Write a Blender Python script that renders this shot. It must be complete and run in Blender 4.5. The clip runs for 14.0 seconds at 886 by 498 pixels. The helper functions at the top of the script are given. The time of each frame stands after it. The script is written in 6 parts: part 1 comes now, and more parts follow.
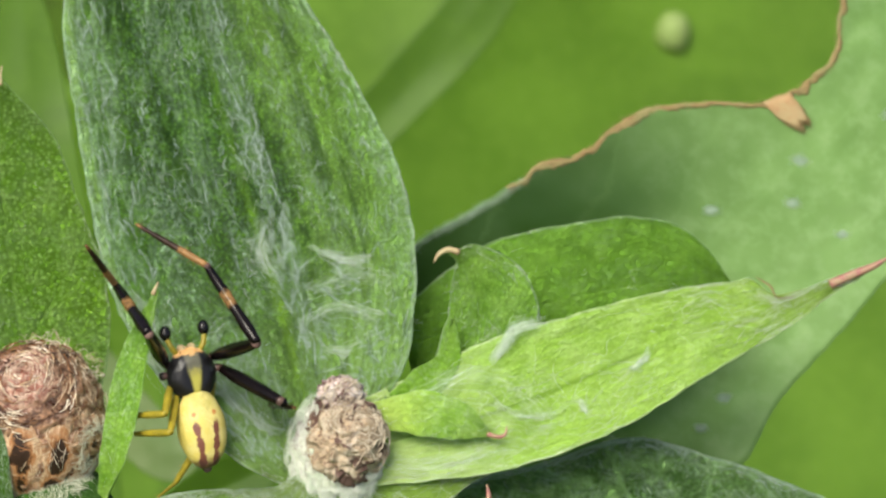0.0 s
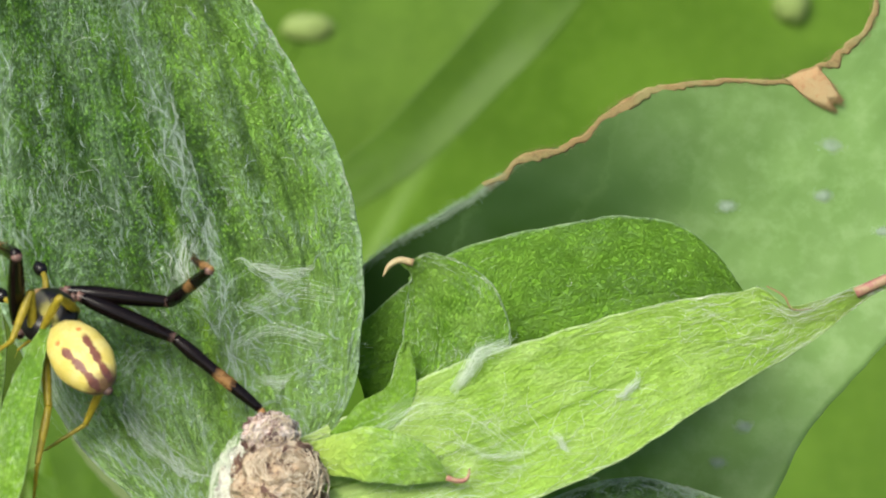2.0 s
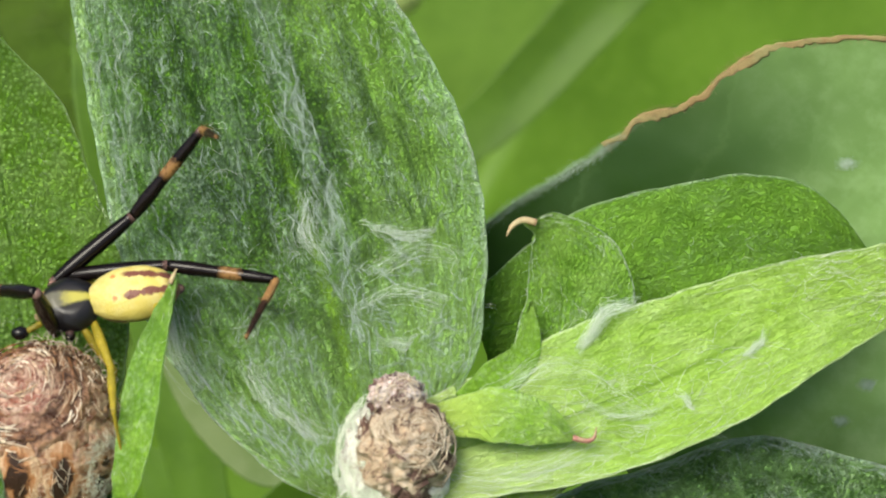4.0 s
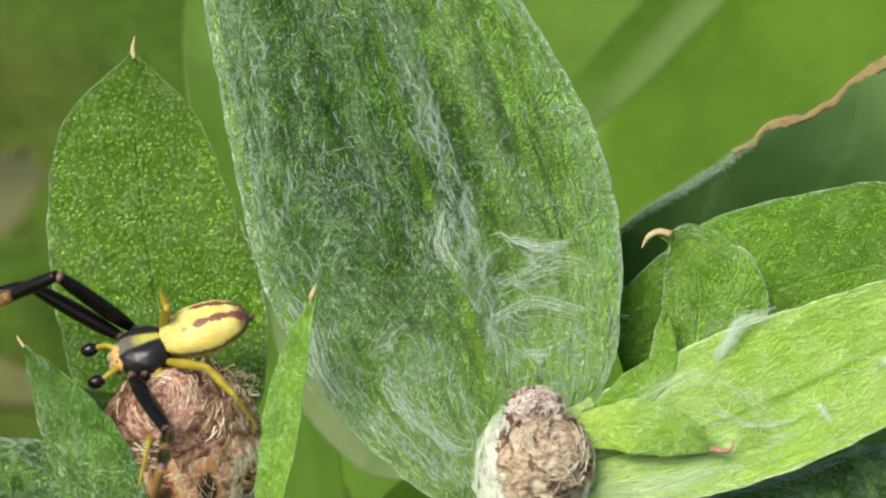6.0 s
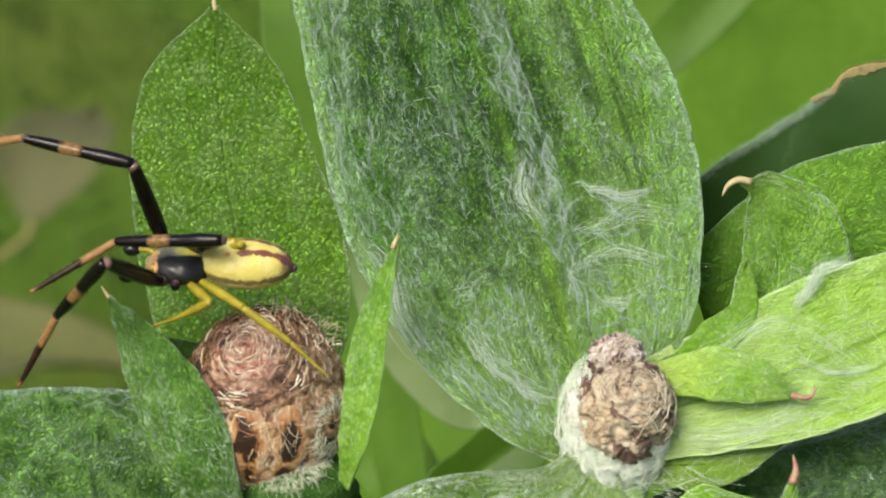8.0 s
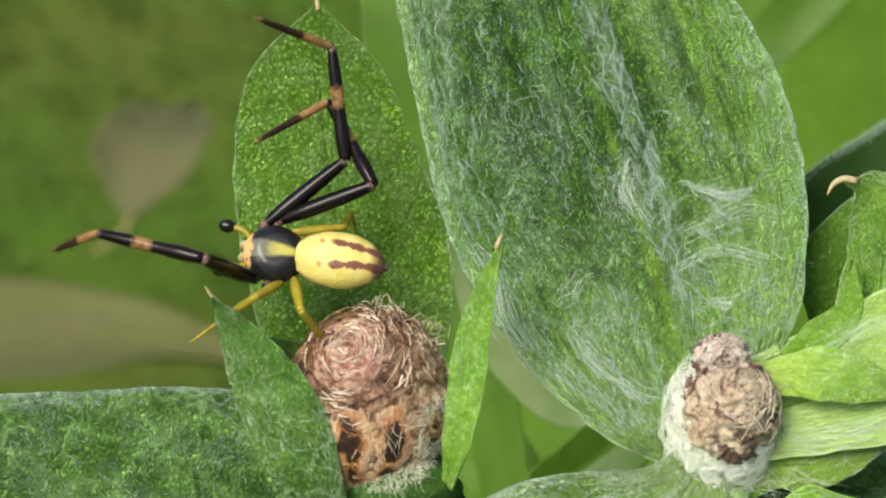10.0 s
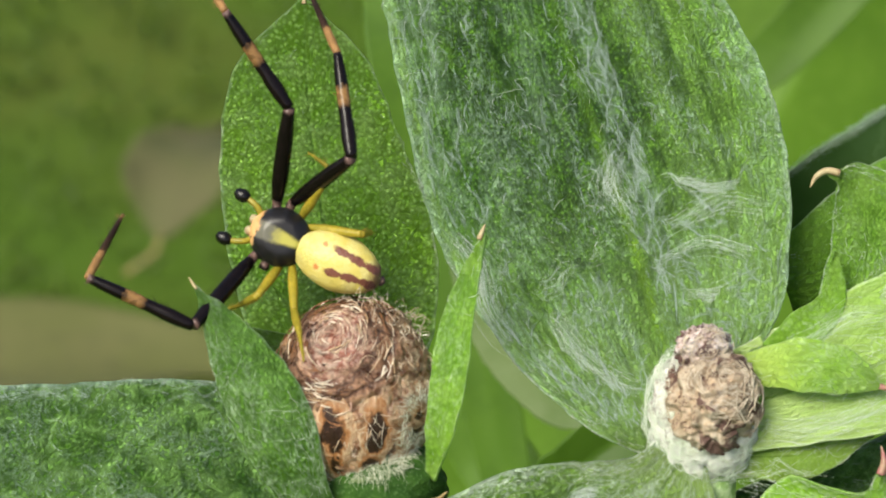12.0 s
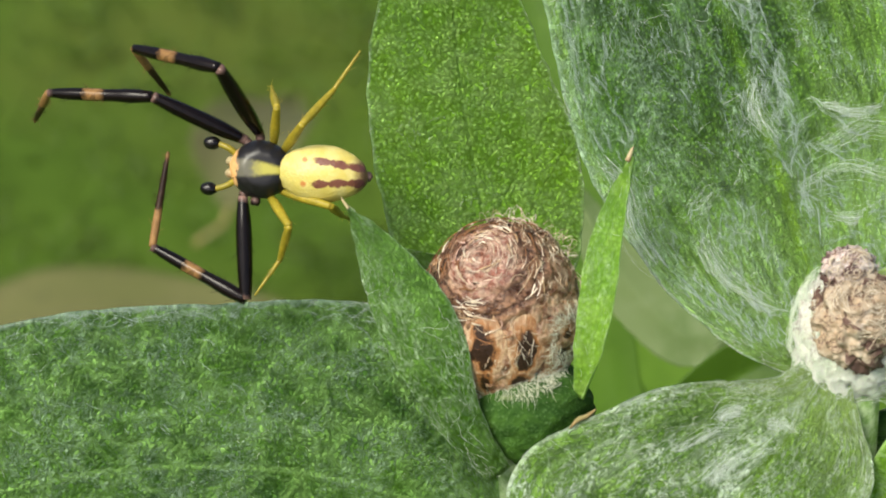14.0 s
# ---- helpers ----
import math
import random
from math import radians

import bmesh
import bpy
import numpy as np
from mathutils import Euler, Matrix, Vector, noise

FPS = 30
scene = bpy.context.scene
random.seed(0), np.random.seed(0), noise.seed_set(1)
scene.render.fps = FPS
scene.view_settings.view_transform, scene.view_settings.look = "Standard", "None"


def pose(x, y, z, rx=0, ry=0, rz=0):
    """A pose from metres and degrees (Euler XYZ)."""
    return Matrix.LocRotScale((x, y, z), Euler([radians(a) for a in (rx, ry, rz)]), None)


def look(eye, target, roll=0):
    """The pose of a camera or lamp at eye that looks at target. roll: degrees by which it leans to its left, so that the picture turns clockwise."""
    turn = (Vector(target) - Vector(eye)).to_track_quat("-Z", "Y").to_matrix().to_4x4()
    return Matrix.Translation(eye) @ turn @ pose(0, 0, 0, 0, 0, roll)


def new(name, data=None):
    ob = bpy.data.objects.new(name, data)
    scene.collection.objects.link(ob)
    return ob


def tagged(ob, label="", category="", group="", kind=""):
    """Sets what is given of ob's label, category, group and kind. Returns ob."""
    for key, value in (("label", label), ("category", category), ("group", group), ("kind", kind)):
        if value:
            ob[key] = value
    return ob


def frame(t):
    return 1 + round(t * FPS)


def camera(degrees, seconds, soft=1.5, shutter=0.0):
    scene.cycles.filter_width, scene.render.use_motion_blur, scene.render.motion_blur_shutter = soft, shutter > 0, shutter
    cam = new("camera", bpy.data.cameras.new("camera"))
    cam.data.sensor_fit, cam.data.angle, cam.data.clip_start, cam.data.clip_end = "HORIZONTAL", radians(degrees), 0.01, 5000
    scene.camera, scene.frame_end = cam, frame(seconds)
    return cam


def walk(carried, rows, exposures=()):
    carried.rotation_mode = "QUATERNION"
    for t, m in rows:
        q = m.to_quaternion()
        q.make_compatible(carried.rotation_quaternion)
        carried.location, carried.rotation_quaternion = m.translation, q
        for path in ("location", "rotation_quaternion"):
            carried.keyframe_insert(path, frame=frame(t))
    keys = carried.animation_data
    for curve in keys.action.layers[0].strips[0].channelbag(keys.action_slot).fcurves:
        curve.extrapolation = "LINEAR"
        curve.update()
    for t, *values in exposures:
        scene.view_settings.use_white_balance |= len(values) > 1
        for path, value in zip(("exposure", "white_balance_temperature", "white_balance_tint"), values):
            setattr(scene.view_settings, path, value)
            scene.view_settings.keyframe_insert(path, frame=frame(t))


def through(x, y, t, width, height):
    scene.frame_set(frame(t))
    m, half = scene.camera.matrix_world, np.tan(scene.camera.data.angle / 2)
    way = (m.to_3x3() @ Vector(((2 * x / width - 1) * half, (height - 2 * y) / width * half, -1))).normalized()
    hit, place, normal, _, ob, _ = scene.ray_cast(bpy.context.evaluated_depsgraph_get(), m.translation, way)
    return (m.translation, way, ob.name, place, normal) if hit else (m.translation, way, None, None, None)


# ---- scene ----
MM = 0.001
PITCH = radians(32)
# Plant space: millimetres, u to the right, v up, w back towards the lens; it leans 32 degrees from upright.
PLANT = Matrix(((1, 0, 0, 0), (0, math.sin(PITCH), -math.cos(PITCH), 0), (0, math.cos(PITCH), math.sin(PITCH), 0.16), (0, 0, 0, 1)))


def turned(rx, ry, rz):
    return Matrix.Rotation(radians(ry), 4, "Y") @ Matrix.Rotation(radians(rx), 4, "X") @ Matrix.Rotation(radians(rz), 4, "Z")


def view(t, u, v, w, rx, ry, rz):
    return t, PLANT @ Matrix.Translation(Vector((u, v, w)) * MM) @ turned(rx, ry, rz)


# ---- camera ----
cam = camera(14, 14.0, soft=1.8)
cam.data.dof.use_dof = True
cam.data.dof.focus_distance = 0.0866
cam.data.dof.aperture_fstop = 260
walk(cam, [
    view(0.0, -3.976, -2.652, 95.586, 3.383, -5.774, 1.877),
    view(0.5, 1.882, -4.954, 95.471, 3.519, -4.257, 1.872),
    view(1.0, 3.238, -2.289, 92.564, 3.427, -3.346, 1.560),
    view(1.5, 5.532, -1.687, 81.658, 2.991, -2.542, 1.347),
    view(2.0, 3.853, -0.998, 81.328, 3.017, -2.108, 1.030),
    view(2.5, 3.485, -0.929, 81.120, 2.943, -1.616, 0.877),
    view(3.0, 4.970, -1.815, 80.817, 2.954, -1.044, 0.742),
    view(3.2, 4.411, -1.909, 80.848, 2.935, -0.757, 0.740),
    view(5.3, 1.060, -0.161, 81.551, 1.969, -2.043, -0.091),
    view(5.5, 0.765, -0.103, 81.657, 1.885, -2.010, -0.092),
    view(6.0, 0.579, 0.237, 81.688, 1.682, -0.277, 0.056),
    view(6.5, -0.034, 0.026, 81.417, 0.000, 0.000, 0.000),
    view(7.0, 0.483, -0.099, 81.225, 0.349, 0.324, -0.085),
    view(7.5, 0.632, -0.122, 81.568, 0.307, 0.803, -0.179),
    view(8.0, 0.262, 0.039, 82.106, 1.007, 0.795, -0.217),
    view(8.5, -0.219, 0.271, 82.440, 1.089, 2.451, -0.254),
    view(8.7, -0.167, 0.230, 82.294, 0.773, 2.087, -0.216),
    view(10.8, 0.550, 0.092, 81.815, 0.940, 3.020, -0.231),
    view(11.0, 0.810, -0.041, 81.794, 0.805, 3.434, -0.232),
    view(11.5, 1.192, -0.392, 81.572, 0.706, 2.370, -0.185),
    view(12.0, 1.451, -0.656, 82.083, 1.359, 3.007, -0.213),
    view(12.5, 0.338, -0.535, 82.537, 1.086, 3.350, -0.161),
    view(13.0, 0.420, -0.699, 82.654, 1.311, 3.337, -0.121),
    view(13.5, 0.300, -1.129, 82.832, 1.295, 3.348, -0.105),
    view(14.0, -0.877, -2.168, 83.339, 1.141, 3.707, 0.025),
])
scene.view_settings.exposure = 0.5

# ---- light: an overcast day ----
world = bpy.data.worlds.new("overcast_sky")
scene.world = world
world.use_nodes = True
sky = world.node_tree.nodes.new("ShaderNodeTexSky")
sky.sky_type, sky.sun_disc = "NISHITA", False
sky.sun_elevation, sky.sun_rotation = radians(54), radians(217)
sky.air_density, sky.dust_density, sky.ozone_density = 1.0, 4.0, 0.6
world.node_tree.links.new(sky.outputs[0], world.node_tree.nodes["Background"].inputs[0])
world.node_tree.nodes["Background"].inputs[1].default_value = 0.12
sun = new("sun", bpy.data.lights.new("sun", "SUN"))
sun.data.energy, sun.data.angle, sun.data.color = 3.2, radians(32), (0.98, 0.96, 0.82)
sun.matrix_world = look((-0.6 * 3, -0.8 * 3, 1.4 * 3), (0, 0, 0))


# ---- materials ----
def node(nt, kind, ins=()):
    n = nt.nodes.new(kind)
    for key, val in ins:
        if isinstance(val, bpy.types.NodeSocket):
            nt.links.new(val, n.inputs[key])
        else:
            n.inputs[key].default_value = val
    return n


def blank(name):
    m = bpy.data.materials.new(name)
    m.use_nodes = True
    nt = m.node_tree
    nt.nodes.clear()
    return m, nt


def place(nt, scale=(1, 1, 1)):
    """Object space in millimetres."""
    tc = node(nt, "ShaderNodeTexCoord")
    return node(nt, "ShaderNodeMapping", (("Vector", tc.outputs["Object"]), ("Scale", tuple(1000 * s for s in scale)))).outputs[0]


def noise_of(nt, vec, scale, detail=4.0, rough=0.55, twist=0.0):
    return node(nt, "ShaderNodeTexNoise", (("Vector", vec), ("Scale", scale), ("Detail", detail), ("Roughness", rough), ("Distortion", twist))).outputs[0]


def cells(nt, vec, scale, feature="F1"):
    n = node(nt, "ShaderNodeTexVoronoi", (("Vector", vec), ("Scale", scale)))
    n.feature = feature
    return n.outputs["Distance"]


def calc(nt, op, a, b=0.0, c=0.0):
    n = node(nt, "ShaderNodeMath", ((0, a), (1, b), (2, c)))
    n.operation = op
    return n.outputs[0]


def band(nt, x, lo, hi, a=0.0, b=1.0):
    n = node(nt, "ShaderNodeMapRange", ((0, x), (1, lo), (2, hi), (3, a), (4, b)))
    n.interpolation_type = "SMOOTHSTEP"
    return n.outputs[0]


def blend(nt, fac, a, b, how="MIX"):
    n = nt.nodes.new("ShaderNodeMix")
    n.data_type, n.blend_type = "RGBA", how
    for i, val in ((0, fac), (6, a), (7, b)):
        if isinstance(val, bpy.types.NodeSocket):
            nt.links.new(val, n.inputs[i])
        elif i:
            n.inputs[i].default_value = (*val, 1)
        else:
            n.inputs[i].default_value = val
    return n.outputs[2]


def finish(nt, colour, rough, height=None, depth=0.03, gloss=0.4, through=0.0, through_colour=None, sheen=0.0):
    """Skin of a thing; through: the share of light that passes the blade."""
    p = node(nt, "ShaderNodeBsdfPrincipled", (("Base Color", colour), ("Roughness", rough), ("Specular IOR Level", gloss), ("Sheen Weight", sheen)))
    out = node(nt, "ShaderNodeOutputMaterial")
    surf = p.outputs[0]
    bump = None
    if height is not None:
        bump = node(nt, "ShaderNodeBump", (("Height", height), ("Strength", 1.0), ("Distance", depth * MM))).outputs[0]
        nt.links.new(bump, p.inputs["Normal"])
    if through:
        tr = node(nt, "ShaderNodeBsdfTranslucent", (("Color", through_colour if through_colour is not None else colour),))
        surf = node(nt, "ShaderNodeMixShader", ((0, through), (1, surf), (2, tr.outputs[0]))).outputs[0]
    nt.links.new(surf, out.inputs[0])


def leaf_skin(name, dark, mid, pale, wool=0.4, wool_colour=(0.5, 0.58, 0.5), grain=10.0, contrast=0.8, size=(8, 12), streak=1.0, relief=0.05, veins=9, vein=0.35, through=0.3, edge=0.5, net=0.0, young=0.0, stalk=None, reach=0.24, drift=0.0, lanes=(), light=None, dusk=None):
    """size: the blade's width and length in millimetres; streak: how far the felt is drawn out along the blade; net:
    fine net of veins; young: paler towards the stalk and margin; stalk: colour at the stalk, up to reach; drift: felt
    banked up beside the midrib and margin, or in lanes (place across, half width, from, to, share); light: colour that
    paints the blade right of its midrib as lit; dusk: colour of the shade painted on its lower half, on the left.
    """
    m, nt = blank(name)
    pos = place(nt)
    uv = node(nt, "ShaderNodeUVMap").outputs[0]
    flat = node(nt, "ShaderNodeMapping", (("Vector", uv), ("Scale", (size[0], size[1] / streak, 1)))).outputs[0]
    sep = node(nt, "ShaderNodeSeparateXYZ", ((0, uv),))
    x, s = sep.outputs[0], sep.outputs[1]
    off = calc(nt, "ABSOLUTE", calc(nt, "SUBTRACT", x, 0.5))
    big = noise_of(nt, pos, 0.3, 3.0)
    med = noise_of(nt, pos, 1.5, 5.0, 0.6)
    fine = noise_of(nt, pos, grain * 0.7, 3.0, 0.65)
    cell = cells(nt, pos, grain)
    bead = band(nt, cell, 0.12, 0.5, 1.0, 0.0)
    col = blend(nt, band(nt, big, 0.38, 0.62), dark, mid)
    col = blend(nt, band(nt, med, 0.42, 0.7, 0, 0.7), col, pale)
    # Glints on the bead tips and shade between them, put into the colour.
    col = blend(nt, calc(nt, "MULTIPLY", calc(nt, "MULTIPLY", bead, band(nt, fine, 0.22, 0.46)), contrast), col, tuple(1.25 * c for c in pale))
    col = blend(nt, calc(nt, "MULTIPLY", band(nt, cell, 0.38, 0.6), 0.75 * contrast), col, tuple(0.55 * c for c in dark))
    # Shade over the lower left half is put into the colour.
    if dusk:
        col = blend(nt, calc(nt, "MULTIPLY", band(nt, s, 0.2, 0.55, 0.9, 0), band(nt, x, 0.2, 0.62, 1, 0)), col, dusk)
    # Lit half right of the midrib put into the colour; lime left margin.
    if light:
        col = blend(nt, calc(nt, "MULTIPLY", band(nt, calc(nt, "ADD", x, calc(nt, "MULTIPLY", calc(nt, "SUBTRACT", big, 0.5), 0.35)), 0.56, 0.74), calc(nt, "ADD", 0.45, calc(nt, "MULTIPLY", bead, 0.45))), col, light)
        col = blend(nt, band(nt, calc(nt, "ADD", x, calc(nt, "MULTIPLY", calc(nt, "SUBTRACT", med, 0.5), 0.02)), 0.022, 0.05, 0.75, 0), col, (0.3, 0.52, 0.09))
    if young:
        col = blend(nt, calc(nt, "MULTIPLY", calc(nt, "MAXIMUM", band(nt, calc(nt, "ADD", s, calc(nt, "MULTIPLY", med, 0.15)), 0.12, 0.42, 1, 0), band(nt, off, 0.25, 0.5, 0, 0.8)), young), col, tuple(1.15 * c for c in pale))
    if stalk:
        col = blend(nt, band(nt, calc(nt, "ADD", s, calc(nt, "MULTIPLY", calc(nt, "SUBTRACT", med, 0.5), 0.22)), 0.02, reach, 0.66, 0), col, stalk)
    # veins: the midrib and arching side veins, with a net between them
    wob = calc(nt, "MULTIPLY", calc(nt, "SUBTRACT", med, 0.5), 0.5)
    phase = calc(nt, "ADD", calc(nt, "MULTIPLY", calc(nt, "SUBTRACT", s, calc(nt, "MULTIPLY", off, 0.55)), float(veins)), wob)
    tri = calc(nt, "ABSOLUTE", calc(nt, "SUBTRACT", calc(nt, "FRACT", phase), 0.5))
    side = band(nt, tri, 0.0, 0.07, 1.0, 0.0)
    rib = band(nt, off, 0.002, 0.02, 1.0, 0.0)
    lines = calc(nt, "MAXIMUM", calc(nt, "MULTIPLY", side, 0.6), rib)
    if net:
        warp = node(nt, "ShaderNodeVectorMath", ((0, pos), (1, node(nt, "ShaderNodeTexNoise", (("Vector", pos), ("Scale", 1.2))).outputs["Color"])))
        mesh = band(nt, cells(nt, warp.outputs[0], 0.85, "DISTANCE_TO_EDGE"), 0.0, 0.15, 1.0, 0.0)
        twigs = band(nt, cells(nt, warp.outputs[0], 2.6, "DISTANCE_TO_EDGE"), 0.01, 0.12, 0.45, 0.0)
        mesh = calc(nt, "MAXIMUM", mesh, twigs)
        mesh = calc(nt, "MULTIPLY", mesh, band(nt, med, 0.36, 0.52, 0.15, 1.0))
        lines = calc(nt, "MAXIMUM", lines, calc(nt, "MULTIPLY", mesh, net))
    col = blend(nt, calc(nt, "MULTIPLY", calc(nt, "MULTIPLY", lines, vein), band(nt, fine, 0.25, 0.55, 0.6, 1)), col, tuple(1.2 * c for c in pale))
    # felt of fine hair, thicker in drifts and at the margin
    curl_a, curl_b = noise_of(nt, flat, 3.2, 3.0, 0.6, 1.6), noise_of(nt, flat, 6.5, 3.0, 0.6, 1.0)
    patch = noise_of(nt, flat, 0.8, 5.0, 0.65, 0.5)
    rim = calc(nt, "MULTIPLY", band(nt, calc(nt, "ADD", off, calc(nt, "MULTIPLY", calc(nt, "SUBTRACT", fine, 0.5), 0.03)), 0.478, 0.5), edge)
    thread = lambda n, w: band(nt, calc(nt, "ABSOLUTE", calc(nt, "SUBTRACT", n, 0.5)), 0.004, w, 1.0, 0.0)
    felt = calc(nt, "MAXIMUM", thread(curl_a, 0.05), calc(nt, "MULTIPLY", thread(curl_b, 0.07), 0.75))
    haze = band(nt, patch, 0.5, 0.75, 0.0, 0.05)
    cover = calc(nt, "MULTIPLY", calc(nt, "ADD", calc(nt, "MULTIPLY", felt, band(nt, fine, 0.3, 0.6, 0.2, 1.0)), haze), band(nt, patch, 0.38, 0.6, 0.12, 1.0))
    if drift:
        bank = calc(nt, "MAXIMUM", band(nt, calc(nt, "ABSOLUTE", calc(nt, "SUBTRACT", x, 0.56)), 0.01, 0.085, 1, 0), band(nt, calc(nt, "ABSOLUTE", calc(nt, "SUBTRACT", x, 0.07)), 0.0, 0.07, 0.8, 0))
        sway = calc(nt, "ADD", x, calc(nt, "MULTIPLY", calc(nt, "SUBTRACT", noise_of(nt, flat, 0.35, 3.0), 0.5), 0.22))
        for i, (at, half, lo, hi, share) in enumerate(lanes):
            lane = calc(nt, "MULTIPLY", band(nt, calc(nt, "ABSOLUTE", calc(nt, "SUBTRACT", sway, at)), half * 0.25, half, share, 0), calc(nt, "MULTIPLY", band(nt, s, lo - 0.05, lo + 0.08), band(nt, s, hi - 0.1, hi + 0.08, 1, 0)))
            bank = calc(nt, "MAXIMUM", bank, lane) if i else lane
        run = node(nt, "ShaderNodeMapping", (("Vector", uv), ("Scale", (size[0], size[1] / 5, 1)))).outputs[0]
        deep = noise_of(nt, run, 0.9, 5.0, 0.65, 0.6)
        col = blend(nt, calc(nt, "MULTIPLY", band(nt, deep, 0.5, 0.64, 0, 0.75), band(nt, s, 0.2, 0.5)), col, tuple(0.8 * c for c in dark))
        comb = noise_of(nt, node(nt, "ShaderNodeMapping", (("Vector", uv), ("Scale", (size[0], size[1] / 4, 1)))).outputs[0], 5.5, 4.0, 0.7, 0.5)
        col = blend(nt, band(nt, comb, 0.52, 0.66, 0, 0.6 * min(1, drift)), col, tuple(0.7 * c for c in dark))
        col = blend(nt, band(nt, comb, 0.48, 0.34, 0, 0.34 * min(1, drift)), col, tuple(1.2 * c for c in pale))
        lane = thread(noise_of(nt, run, 2.4, 4.0, 0.65, 0.8), 0.1)
        wide = calc(nt, "MULTIPLY", band(nt, noise_of(nt, run, 0.7, 4.0, 0.6), 0.5, 0.66), 0.8)
        if lanes:
            cover = calc(nt, "MAXIMUM", cover, calc(nt, "MULTIPLY", bank, band(nt, patch, 0.4, 0.66, 0.04, 0.22)))
        else:
            bank = calc(nt, "MAXIMUM", bank, wide)
        cover = calc(nt, "MAXIMUM", cover, calc(nt, "MULTIPLY", calc(nt, "MULTIPLY", bank, drift), calc(nt, "MULTIPLY", lane, band(nt, fine, 0.3, 0.6, 0.35, 1.0))))
        col = blend(nt, calc(nt, "MULTIPLY", band(nt, off, 0.004, 0.026, 1, 0), band(nt, s, 0.3, 0.62, 0.75, 0.15)), col, (0.17, 0.33, 0.018))
    cover = calc(nt, "MINIMUM", calc(nt, "ADD", calc(nt, "MULTIPLY", cover, wool), rim), 0.85)
    col = blend(nt, cover, col, wool_colour)
    high = calc(nt, "ADD", calc(nt, "MULTIPLY", fine, 0.8), calc(nt, "MULTIPLY", bead, 0.7))
    high = calc(nt, "SUBTRACT", calc(nt, "ADD", calc(nt, "ADD", high, calc(nt, "MULTIPLY", med, 2.0)), calc(nt, "MULTIPLY", felt, 1.2)), calc(nt, "MULTIPLY", lines, 0.8))
    finish(nt, col, band(nt, fine, 0.3, 0.7, 0.36, 0.6), high, relief, 0.22, through, blend(nt, 0.5, col, (0.35, 0.6, 0.04)), 0.0)
    return m


def plain_skin(name, a, b, scale=2.0, rough=0.6, relief=0.02, gloss=0.4, through=0.0, sheen=0.0, c=None):
    """Two colours mixed by noise at two scales."""
    m, nt = blank(name)
    pos = place(nt)
    n1, n2 = noise_of(nt, pos, scale, 5.0, 0.6), noise_of(nt, pos, scale * 6, 3.0)
    col = blend(nt, band(nt, n1, 0.35, 0.65), a, b)
    col = blend(nt, band(nt, n2, 0.5, 0.75, 0, 0.6), col, c or tuple(0.6 * v for v in a))
    finish(nt, col, rough, calc(nt, "ADD", n1, calc(nt, "MULTIPLY", n2, 0.5)), relief, gloss, through, None, sheen)
    return m


def fibre_skin(name, a, b, through=0.25, rough=0.5):
    m, nt = blank(name)
    geo = node(nt, "ShaderNodeNewGeometry")
    col = blend(nt, geo.outputs["Random Per Island"], a, b)
    finish(nt, col, rough, None, 0, 0.4, through)
    return m


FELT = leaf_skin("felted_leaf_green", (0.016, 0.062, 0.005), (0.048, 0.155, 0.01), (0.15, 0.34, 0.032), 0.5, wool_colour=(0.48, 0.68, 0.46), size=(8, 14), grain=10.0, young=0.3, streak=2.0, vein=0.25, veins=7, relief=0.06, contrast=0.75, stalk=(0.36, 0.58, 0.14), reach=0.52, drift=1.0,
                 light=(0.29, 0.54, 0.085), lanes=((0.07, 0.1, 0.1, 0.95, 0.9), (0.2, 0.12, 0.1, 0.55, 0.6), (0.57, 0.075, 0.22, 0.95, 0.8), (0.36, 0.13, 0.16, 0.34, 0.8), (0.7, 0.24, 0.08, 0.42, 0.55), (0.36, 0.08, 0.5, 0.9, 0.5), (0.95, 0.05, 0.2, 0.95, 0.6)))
FELT_PALE = leaf_skin("pale_felted_leaf", (0.06, 0.15, 0.012), (0.12, 0.27, 0.02), (0.26, 0.46, 0.08), 1.1, wool_colour=(0.68, 0.82, 0.62), size=(7, 9), grain=8.0, young=0.3, streak=2.2, vein=0.2, veins=6, relief=0.06, contrast=0.6, stalk=(0.42, 0.6, 0.16), reach=0.4, drift=0.9)
FRESH = leaf_skin("fresh_leaf_green", (0.2, 0.45, 0.026), (0.27, 0.55, 0.036), (0.42, 0.68, 0.18), 0.3, wool_colour=(0.5, 0.72, 0.35), grain=8.0, contrast=0.7, size=(4.5, 10.5), vein=0.15, relief=0.2, edge=0.5)
BRIGHT = leaf_skin("yellow_green_leaf", (0.26, 0.47, 0.045), (0.33, 0.55, 0.07), (0.44, 0.65, 0.17), 0.22, wool_colour=(0.74, 0.86, 0.58), contrast=0.25, size=(3.5, 14), streak=4.0, vein=0.2, relief=0.02, through=0.35, grain=11.0, stalk=(0.6, 0.77, 0.28), drift=0.12)
BRACT = leaf_skin("bract_green", (0.045, 0.13, 0.008), (0.08, 0.2, 0.014), (0.17, 0.35, 0.06), 0.7, wool_colour=(0.5, 0.66, 0.42), grain=9.0, contrast=0.4, size=(1.6, 7), streak=2.5, vein=0.15, relief=0.035, edge=0.5)
HOOKED = leaf_skin("hooked_leaf_green", (0.12, 0.28, 0.015), (0.19, 0.4, 0.028), (0.3, 0.53, 0.09), 0.3, grain=11.0, contrast=0.35, size=(2.4, 4.5), streak=1.5, vein=0.15, relief=0.03, edge=0.6)
